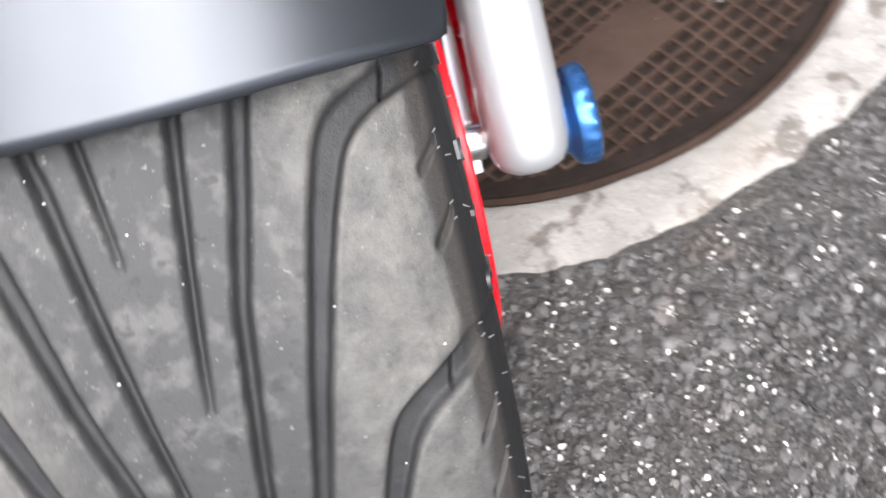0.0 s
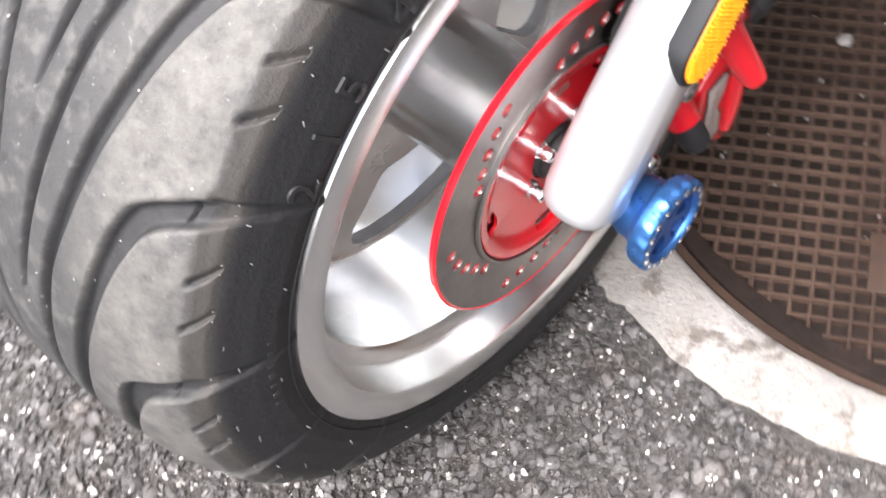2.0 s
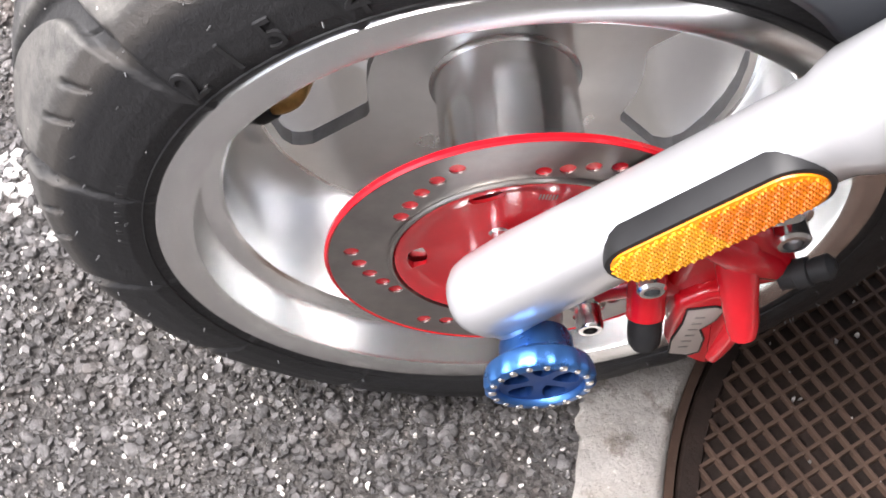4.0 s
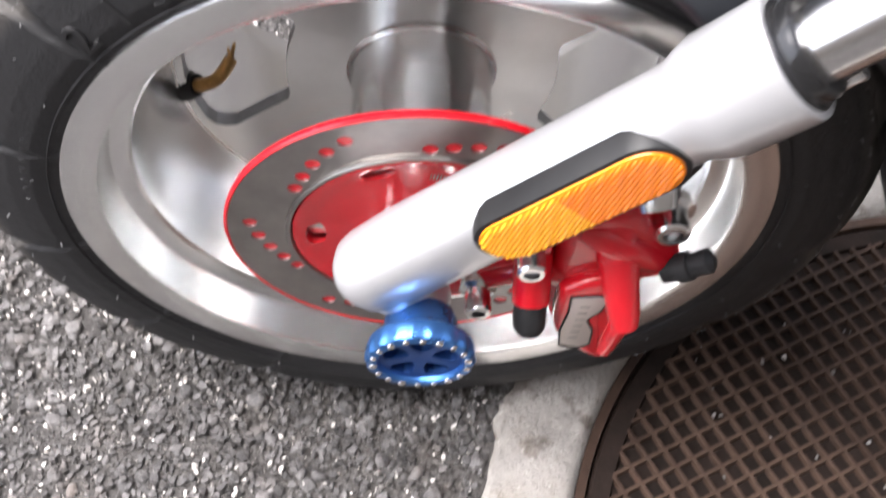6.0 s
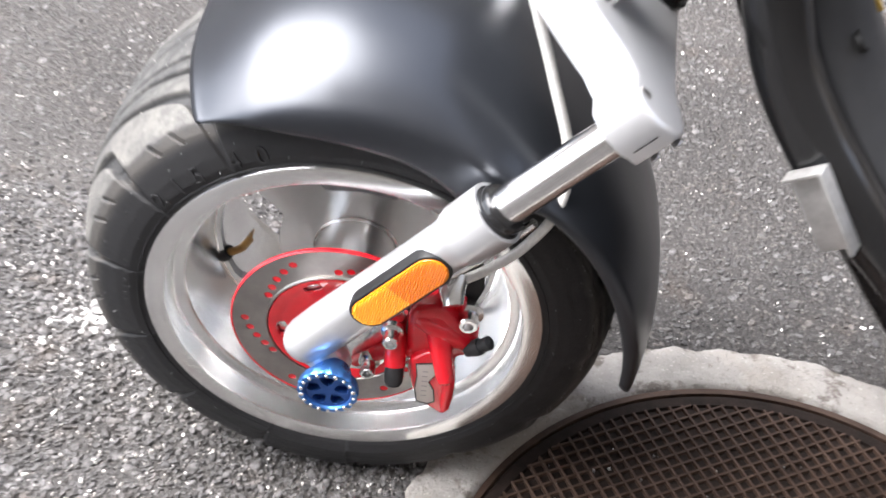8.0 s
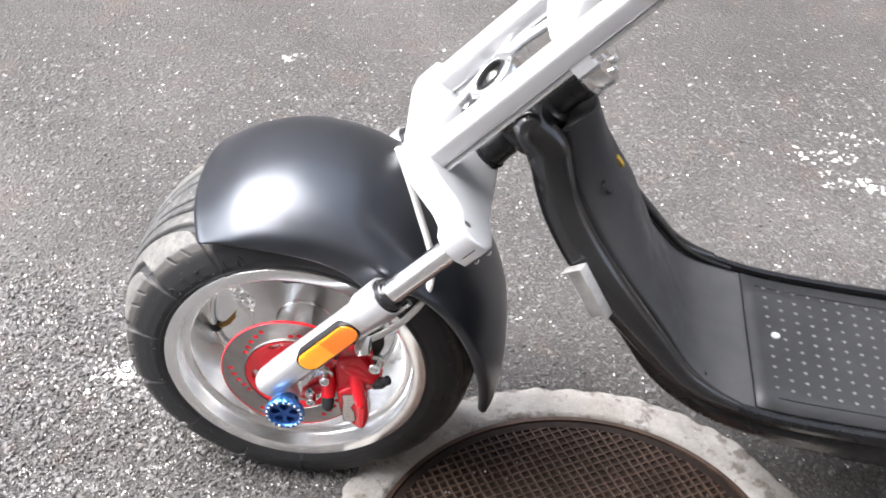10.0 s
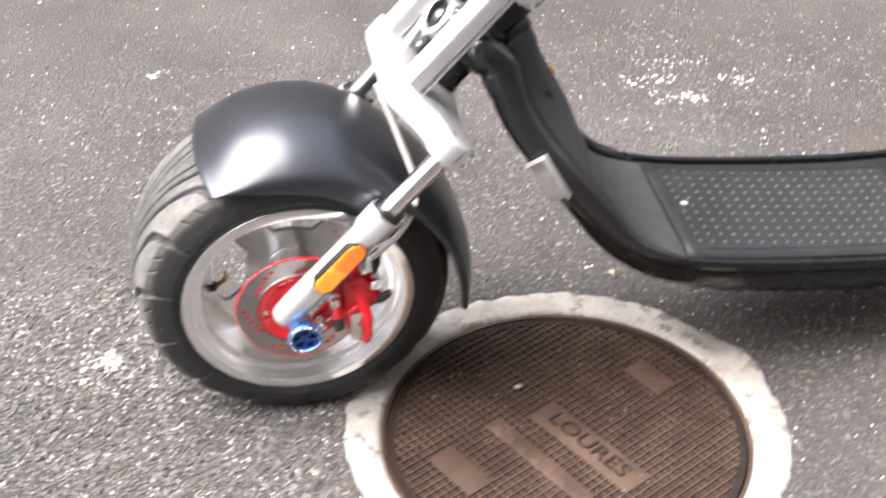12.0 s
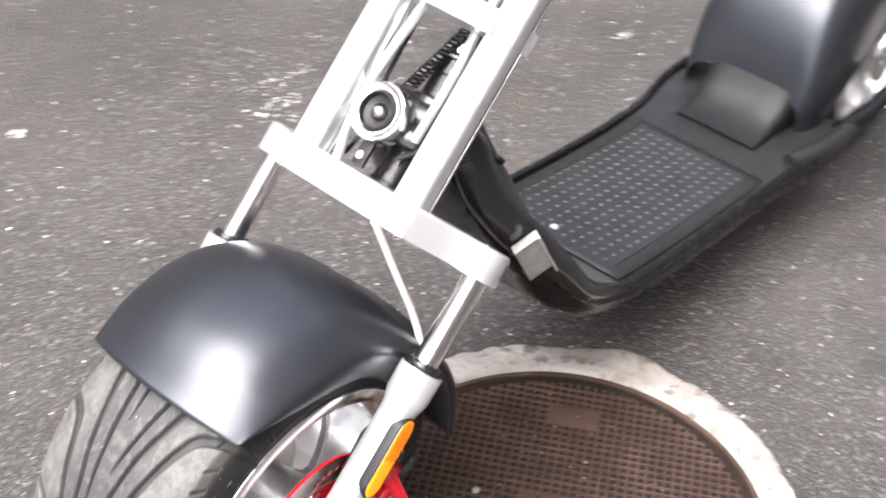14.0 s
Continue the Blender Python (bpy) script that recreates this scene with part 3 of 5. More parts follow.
def tyre_mesh():
    """The tyre as a fine shell. Curved grooves are cut into the tread: on each side one long groove a repeat, which leaves the shoulder,
    bends and runs round towards the middle, where it ends in a point; small cuts cross the shoulder blocks."""
    repeats, step = 14, 360.0 / 14
    cols = 480
    prof = np.array(TYRE_PROFILE)
    side = np.concatenate([-prof[::-1, 0], prof[1:, 0]])
    rad = np.concatenate([prof[::-1, 1], prof[1:, 1]])
    run = np.concatenate([[0], np.cumsum(np.hypot(np.diff(side), np.diff(rad)))])
    t = np.linspace(0, 1, cols)
    t = run[-1] * (t + 0.045 * np.sin(2 * np.pi * t) * -1)
    fine = []
    for values in (side, rad):
        c = np.interp(t, run, values)
        for _ in range(4):
            c[1:-1] = 0.25 * c[:-2] + 0.5 * c[1:-1] + 0.25 * c[2:]
        fine.append(c)
    y, r = fine
    ang = np.concatenate([np.arange(100, 270, 0.28), np.arange(270, 460, 1.5)])
    n = len(ang)
    Y, A = np.meshgrid(y, ang)
    depth, slits = np.zeros_like(Y), np.zeros_like(Y)
    main_a = np.array([-75, -68, -56, -42, -34, -25, -15.5, -11, -6.2, -4.0, -2.7, -1.5, 0.0, 0.9])
    main_y = np.array([0.0068, 0.010, 0.0165, 0.0245, 0.0325, 0.0405, 0.0505, 0.0555, 0.0620, 0.0675, 0.0745, 0.0830, 0.0930, 0.1000])
    main_w = 0.74 * np.array([0.0006, 0.0018, 0.0027, 0.0032, 0.0036, 0.0042, 0.0050, 0.0056, 0.0066, 0.0074, 0.0076, 0.0072, 0.0070, 0.0068])
    # the bends of the groove are rounded
    fine_a = np.linspace(main_a[0], main_a[-1], 700)
    soft = np.hanning(43) / np.hanning(43).sum()
    main_y, main_w = [np.convolve(np.pad(np.interp(fine_a, main_a, row), 21, "reflect", reflect_type="odd"), soft, "valid") for row in (main_y, main_w)]
    main_a = fine_a
    for sign, shift in ((-1, 0.0), (1, 12.8)):
        for k in range(repeats):
            exit_at = 180.0 - (62.3 + shift + k * step)
            # counted along the tread from the place where the groove leaves the shoulder
            rel = -((A - exit_at + 180.0) % 360.0 - 180.0)
            for ga, gy, gw, lo, hi, deep in ((main_a, main_y, main_w, -75.0, 1.2, 0.0062),):
                inside = (rel > lo) & (rel < hi) & (Y * sign > -0.002)
                if not inside.any():
                    continue
                middle, half = np.interp(rel, ga, gy), np.interp(rel, ga, gw)
                slope = np.gradient(gy, ga)
                lean = np.abs(np.interp(rel, ga, slope)) / 0.0040
                across = np.abs(Y * sign - middle) / np.sqrt(1 + lean ** 2)
                cut = np.clip((half - across) / 0.0013 + 0.5, 0, 1)
                depth = np.maximum(depth, np.where(inside, cut * cut * (3 - 2 * cut) * deep, 0))
            for off in (-9.4, -15.9):
                bow = (Y * sign - 0.088) * 150 + ((Y * sign - 0.088) / 0.008) ** 2 * 1.2
                near = (np.abs(rel - off - bow) < 0.30) & (Y * sign > 0.0882) & (Y * sign < 0.0966)
                depth = np.maximum(depth, np.where(near, 0.0062, 0))
            # a thin slit across the groove where it leaves the tread
            slit = (np.abs(Y * sign - 0.0835 - 0.0009 * (rel + 1.3)) < 0.0006) & (np.abs(rel + 1.3) < 1.6)
            slits = np.maximum(slits, np.where(slit, 0.0070, 0))
    for _ in range(2):
        depth[1:-1] = 0.25 * depth[:-2] + 0.5 * depth[1:-1] + 0.25 * depth[2:]
        depth[:, 1:-1] = 0.25 * depth[:, :-2] + 0.5 * depth[:, 1:-1] + 0.25 * depth[:, 2:]
    shell = np.broadcast_to(r, Y.shape) - depth - slits
    a = np.radians(A)
    P = np.stack([shell * np.cos(a), Y, shell * np.sin(a) + HUB], -1)
    # the tyre rests flat on the road and bulges a little there
    world_z = 0.0536 * P[..., 1] + 0.9986 * P[..., 2] - 0.0055
    low = np.clip(0.0015 - world_z, 0, None)
    P[..., 2] += low
    squash = np.clip(1 - np.abs(P[..., 0]) / 0.12, 0, 1) * np.clip((0.12 - P[..., 2]) / 0.12, 0, 1)
    P[..., 1] += np.sign(P[..., 1]) * 0.005 * squash * (np.abs(P[..., 1]) > 0.085)
    i, j = np.meshgrid(np.arange(n), np.arange(cols - 1), indexing="ij")
    f = np.stack([i * cols + j, ((i + 1) % n) * cols + j, ((i + 1) % n) * cols + j + 1, i * cols + j + 1], -1).reshape(-1, 4)
    return P.reshape(-1, 3), f


def big_mesh(name, v, f, mats, kinds, parent, label=""):
    me = bpy.data.meshes.new(name)
    me.vertices.add(len(v))
    me.vertices.foreach_set("co", np.asarray(v, np.float32).ravel())
    me.loops.add(f.size)
    me.loops.foreach_set("vertex_index", f.astype(np.int32).ravel())
    me.polygons.add(len(f))
    me.polygons.foreach_set("loop_start", np.arange(0, f.size, f.shape[1], dtype=np.int32))
    for m in mats:
        me.materials.append(m)
    me.polygons.foreach_set("material_index", np.asarray(kinds, np.int32))
    me.update(calc_edges=True)
    me.validate()
    me.shade_smooth()
    ob = new(name, me)
    ob.parent = parent
    return tagged(ob, label) if label else ob


def rim_meshes():
    """The turned barrel with its lip and steps, and the plate with four windows between its broad spokes."""
    barrel = lathe([(0.1690, -0.0985), (0.1695, -0.1020), (0.1680, -0.1048), (0.1655, -0.1058), (0.1535, -0.1058), (0.1515, -0.1048), (0.1508, -0.1025), (0.1500, -0.0880), (0.1485, -0.0845), (0.1455, -0.0832),
                    (0.1400, -0.0828), (0.1385, -0.0812), (0.1378, -0.0780), (0.1345, -0.0600), (0.1290, -0.0300), (0.1268, -0.0215), (0.1225, -0.0185), (0.1225, 0.0080), (0.1290, 0.0300), (0.1378, 0.0800), (0.1500, 0.0850),
                    (0.1510, 0.1040), (0.1660, 0.1058), (0.1690, 0.1000), (0.1560, 0.0900), (0.1440, 0.0700), (0.1400, 0.0000), (0.1440, -0.0700), (0.1560, -0.0860)], 160, closed=True)
    plate = lathe([(0.0310, -0.0190), (0.0440, -0.0205), (0.1270, -0.0205), (0.1270, -0.0120), (0.0310, -0.0120)], 112, closed=True)
    cuts = []
    for k in range(4):
        mid = radians(176.0 + 90 * k)

        def beside_spoke(r):
            return 45.0 - math.degrees(math.asin(0.0252 / r))

        half = [(0.0690, 0.0), (0.0692, 10.0), (0.0698, 18.0), (0.0708, 22.0), (0.0735, beside_spoke(0.0735)), (0.0900, beside_spoke(0.0900)), (0.1090, beside_spoke(0.1090)), (0.1150, 30.8), (0.1190, 29.2), (0.1212, 26.0), (0.1215, 18.0), (0.1215, 9.0), (0.1215, 0.0)]
        outline = [(r * math.cos(mid + radians(a)), r * math.sin(mid + radians(a))) for r, a in half + [(r, -a) for r, a in half[-2:0:-1]]]
        m = len(outline)
        v = [(x, -0.05, z) for x, z in outline] + [(x, 0.03, z) for x, z in outline]
        f = [tuple(range(m)), tuple(range(m, 2 * m))[::-1]] + [(i, (i + 1) % m, m + (i + 1) % m, m + i) for i in range(m)]
        cuts.append((v, f))
    return barrel, carved(plate, join(*cuts))


def build_wheel(parent, place, front):
    wheel = holder("front_wheel" if front else "rear_wheel", parent, place)
    barrel, plate = rim_meshes()
    rim = part("rim", barrel, ALLOY, wheel, "machined bare aluminium rim", sharp=28)
    web = part("spoke_plate", plate, [PLATE_ALLOY, GREY_ALLOY], wheel, "machined plate with cut-out windows", sharp=28)
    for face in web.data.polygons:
        # the walls of the windows take a darker, rougher grey than the plate
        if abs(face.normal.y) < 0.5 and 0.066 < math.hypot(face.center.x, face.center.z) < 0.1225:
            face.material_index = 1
    hub = lathe([(0.0001, -0.1108), (0.0565, -0.1108), (0.0570, -0.1080), (0.0560, -0.1050), (0.0360, -0.1045), (0.0352, -0.1030), (0.0352, -0.0250), (0.0357, -0.0222), (0.0370, -0.0206), (0.0385, -0.0198), (0.0420, 0.0200), (0.0300, 0.0300), (0.0300, 0.1000), (0.0001, 0.1000)], 64)
    part("hub", hub, ALLOY, wheel, sharp=28)
    if not front:
        part("tyre", lathe([(r, -y) for y, r in TYRE_PROFILE[::-1]] + [(r, y) for y, r in TYRE_PROFILE[1:]], 96), RUBBER, wheel)
        return wheel
    v, f = tyre_mesh()
    v = v - np.array((0, 0, HUB))
    tyre = big_mesh("tyre", v, f, [TREAD], np.zeros(len(f)), wheel, "wide black tyre with dusty grey worn tread")
    # moulded writing and ridges on the outer wall
    marks = []
    wall_r, wall_y = [p[1] for p in TYRE_PROFILE[::-1]], [p[0] for p in TYRE_PROFILE[::-1]]
    for text, at in (("2", 140.2), ("1", 132.8), ("5", 126.2), ("4", 115.2), ("0", 108.0)):
        v, f = moved(letters(text, 0.0215, 0.0010), Matrix.Rotation(radians(-(at - 90.0)), 4, "Y") @ Matrix.Translation((0, 0, 0.1840)) @ Matrix.Rotation(radians(90), 4, "X"))
        bent = []
        for x, y, z in v:
            flank = float(np.interp(math.hypot(x, z), wall_r, wall_y))
            bent.append((x, -flank - 0.0013 if y < 0 else -flank + 0.0020, z))
        marks.append((text, (bent, f)))
    for text, mark in marks:
        part("size_figure", mark, MOULDED, tyre, f"moulded figure {text} on the black sidewall")
    # a short row of small moulded marks that cannot be read
    for k, long in enumerate((0.0026, 0.0046, 0.0034, 0.0052, 0.0030, 0.0046, 0.0026)):
        turn = Matrix.Rotation(radians(-(165.0 + 2.5 * k - 90.0)), 4, "Y")
        part("moulded_mark", block((long * 0.7, 0.0010, 0.0036), 0.0004, turn @ Matrix.Translation((0, -float(np.interp(0.1840, wall_r, wall_y)) + 0.0002, 0.1840))), MOULDED, tyre, "small unreadable moulded mark")
    ridges = [lathe([(r - 0.0005, -y), (r, -y - 0.0007), (r + 0.0005, -y)], 128) for r, y in ((0.1735, 0.1052),)]
    part("bead_ridge", join(*ridges), RUBBER, tyre)
    hairs = []
    g = random.Random(5)
    for k in range(60):
        a = radians(k * 6.0 + g.uniform(-0.6, 0.6))
        r, y = ((0.2045, -0.0988), (0.1985, -0.1010), (0.1800, -0.1056))[k % 3]
        base = Vector((r * math.cos(a), y, r * math.sin(a)))
        out = Vector((math.cos(a) * 0.25, -0.9, math.sin(a) * 0.25)) + Vector((g.uniform(-0.5, 0.5), 0, g.uniform(-0.5, 0.5)))
        hairs.append(tube([base, base + out * 0.0012, base + out * 0.0024], [0.00035, 0.0003, 0.0002], 5))
    for k in range(14):
        for cut in (0.6, -7.1, -13.6):
            for beside in (-0.75, 0.75):
                a = radians(180.0 - 62.3 - k * 360.0 / 14 - cut + beside + g.uniform(-0.15, 0.15))
                base = Vector((0.2096 * math.cos(a), -0.0962, 0.2096 * math.sin(a)))
                along = Vector((math.sin(a), 0, -math.cos(a)))
                out = Vector((math.cos(a) * 0.45, -0.75, math.sin(a) * 0.45)) + along * g.uniform(0.3, 0.8)
                hairs.append(tube([base, base + out * 0.0014, base + out * 0.0018], [0.0004, 0.00032, 0.0002], 5))
    part("rubber_hairs", join(*hairs), STUD, tyre, "tiny moulding whiskers")["kind"] = "stuff"
    grit = []
    for k in range(50):
        a, y = radians(180 - g.uniform(-70, 66)), g.uniform(-0.088, 0.075)
        r = float(np.interp(abs(y), [p[0] for p in TYRE_PROFILE], [p[1] for p in TYRE_PROFILE])) - 0.0002
        s = g.uniform(0.0003, 0.0007)
        grit.append(moved(lathe([(0.0001, -s), (s, -0.2 * s), (0.7 * s, 0.7 * s), (0.0001, s)], 5), Matrix.Translation((r * math.cos(a), y, r * math.sin(a)))))
    part("grit", join(*grit), PALE, tyre, "pale grit stuck in the tread")["kind"] = "stuff"
    # valve on the barrel beside the window
    foot = [Vector((-0.1275, -0.0115, -0.0300)), Vector((-0.1215, -0.0155, -0.0245)), Vector((-0.1150, -0.0195, -0.0185))]
    valve = part("valve", tube(foot, [0.0082, 0.0086, 0.0056], 16), RUBBER, wheel, "black rubber valve foot")
    bent = spline([(-0.1160, -0.0190, -0.0195), (-0.1100, -0.0215, -0.0150), (-0.1035, -0.0185, -0.0125), (-0.0985, -0.0080, -0.0115)], 6)
    part("valve_stem", tube(bent, 0.0036, 12), BRASS, valve, "bent tarnished brass stem")
    tip = bent[-1]
    for d in (Vector((0.0015, 0.0090, 0.0030)), Vector((-0.0020, 0.0085, -0.0010))):
        part("valve_prong", tube([tip, tip + d * 0.6, tip + d], [0.0013, 0.0010, 0.0008], 8), BRASS, valve)
    # brake disc: red carrier, drilled steel band, dished red middle
    disc = part("brake_disc", lathe([(0.0905, -0.1128), (0.0925, -0.1135), (0.0928, -0.1160), (0.0918, -0.1172), (0.0908, -0.1168), (0.0905, -0.1158), (0.0600, -0.1158), (0.0600, -0.1128)], 128, closed=True), RED, wheel, "red painted brake disc carrier")
    part("disc_back", lathe([(0.0575, -0.1122), (0.0900, -0.1122), (0.0903, -0.1126), (0.0900, -0.1131), (0.0575, -0.1131)], 96, closed=True), STEEL, disc, "bare steel back of the disc")
    band = lathe([(0.0908, -0.1158), (0.0908, -0.1167), (0.0625, -0.1167), (0.0625, -0.1158)], 160, closed=True)
    drills = []
    for c in range(6):
        for h in range(5):
            a, r = radians(177 + 60 * c + 8.2 * h), 0.0805 - 0.0034 * h
            if h == 4:
                r += 0.001
            drills.append(moved(lathe([(0.0001, -0.125), (0.0037, -0.125), (0.0037, -0.112), (0.0001, -0.112)], 14), Matrix.Translation((r * math.cos(a), 0, r * math.sin(a)))))
    part("steel_band", carved(band, join(*drills)), STEEL, disc, "worn grey drilled steel braking band", sharp=25)
    lip = lathe([(0.0640, -0.1178), (0.0632, -0.1186), (0.0618, -0.1186), (0.0612, -0.1170), (0.0612, -0.1150), (0.0632, -0.1150)], 128, closed=True)
    part("band_edge", lip, STEEL, disc)
    dish = lathe([(0.0615, -0.1150), (0.0605, -0.1178), (0.0585, -0.1178), (0.0520, -0.1150), (0.0480, -0.1140), (0.0300, -0.1132), (0.0165, -0.1130), (0.0160, -0.1126), (0.0160, -0.1116), (0.0540, -0.1122), (0.0600, -0.1120)], 96, closed=True)
    slots = []
    for c in range(5):
        a = radians(188 + 72 * c)
        m = Matrix.Rotation(-a, 4, "Y") @ Matrix.Translation((0.0500, 0, 0)) @ Matrix.Rotation(radians(90), 4, "X")
        o = [(x * 0.54, max(-0.0080, min(0.0080, y * 1.2))) for x, y in stadium(0.0175, 0.0174)]
        k = len(o)
        v = [(x, y, -0.14 + 0.2 * s) for s in (0, 1) for x, y in o]
        v = [(x, y, z + 0.115) for x, y, z in v]
        slots.append(moved((v, [tuple(range(k)), tuple(range(k, 2 * k))[::-1]] + [(i, (i + 1) % k, k + (i + 1) % k, k + i) for i in range(k)]), m))
    part("dish", carved(dish, join(*slots)), RED, disc, "glossy red dished centre with slots", sharp=25)
    for c in range(5):
        a = radians(200 + 72 * c)
        bolt = join(screw_head(0.0046, 0.0050, False), moved(screw_head(0.0036, 0.0120), Matrix.Translation((0, 0.001, 0))))
        part("disc_bolt", moved(bolt, Matrix.Translation((0.0225 * math.cos(a), -0.1125, 0.0225 * math.sin(a)))), CHROME, disc, "chrome socket bolt")
    part("hub_face", lathe([(0.0100, -0.1215), (0.0128, -0.1215), (0.0134, -0.1205), (0.0134, -0.1160), (0.0150, -0.1150), (0.0158, -0.1120)], 48), DARK, disc, "dark bearing seal round the axle")
    part("spacer", lathe([(0.0105, -0.118), (0.0130, -0.1205), (0.0130, -0.1225), (0.0100, -0.1235), (0.0100, -0.1320), (0.0001, -0.1320)], 40), CHROME, wheel, "bright axle spacer")
    marks = moved(letters("IIIIII", 0.006, 0.0002), Matrix.Rotation(radians(5), 4, "Y") @ Matrix.Translation((0.002, -0.1139, 0.0430)) @ Matrix.Rotation(radians(90), 4, "X"))
    part("disc_mark", marks, STEEL, disc, "small unreadable etched mark")
    return wheel


def build_axle_cap(parent):
    """Blue cap on the axle's end: a flared neck, then a scalloped flange with a row of bright dimples round a sunk face with five pockets."""
    n, verts, faces = 108, [], []
    prof = [(0.0150, -0.1600), (0.0165, -0.1640), (0.0168, -0.1695), (0.0180, -0.1722), (0.0212, -0.1742), (0.0236, -0.1758), (0.0246, -0.1785), (0.0246, -0.1838), (0.0238, -0.1852), (0.0222, -0.1860), (0.0198, -0.1860), (0.0190, -0.1850), (0.0186, -0.1832), (0.0001, -0.1826), (0.0001, -0.1600)]
    for i in range(n):
        a = 2 * math.pi * i / n
        for r, y in prof:
            wave = 1 + (0.024 * math.cos(18 * a) if y < -0.1835 and r > 0.0215 else 0)
            verts.append((r * wave * math.cos(a), y, r * wave * math.sin(a)))
    k = len(prof)
    for i in range(n):
        j = (i + 1) % n
        faces += [(i * k + q, i * k + q + 1, j * k + q + 1, j * k + q) for q in range(k - 1)]
    pockets = []
    for c in range(5):
        a = radians(72 * c + 18)
        o = [(0.0052, 0.0), (0.0080, 0.0034), (0.0120, 0.0056), (0.0150, 0.0058), (0.0168, 0.0036), (0.0172, 0.0), (0.0168, -0.0036), (0.0150, -0.0058), (0.0120, -0.0056), (0.0080, -0.0034)]
        w = len(o)
        v = [(x, -0.1765, z) for x, z in o] + [(x, -0.1900, z) for x, z in o]
        f = [tuple(range(w)), tuple(range(w, 2 * w))[::-1]] + [(i, (i + 1) % w, w + (i + 1) % w, w + i) for i in range(w)]
        pockets.append(moved((v, f), Matrix.Rotation(-a, 4, "Y")))
    cap = part("axle_cap", moved(carved((verts, faces), join(*pockets)), AXLE), [BLUE, SHADED_BLUE], parent, "blue anodised axle end cap", sharp=30)
    # shade on the sunk face and in its pockets is put in as darker blue
    for face in cap.data.polygons:
        r = math.hypot(face.center.x, face.center.z - HUB)
        if r < 0.0187 and face.center.y < -0.1740:
            face.material_index = 1
    for c in range(18):
        a = radians(20 * c + 10)
        big = 0.0004 * (c % 3 == 0)
        dot = lathe([(0.0001, -0.18655), (0.0013 + big, -0.1864), (0.0017 + big, -0.1857)], 10)
        part("cap_dimple", moved(dot, AXLE @ Matrix.Translation((0.0214 * math.cos(a), 0, 0.0214 * math.sin(a)))), CHROME, cap, "bright countersunk dimple")
    return cap


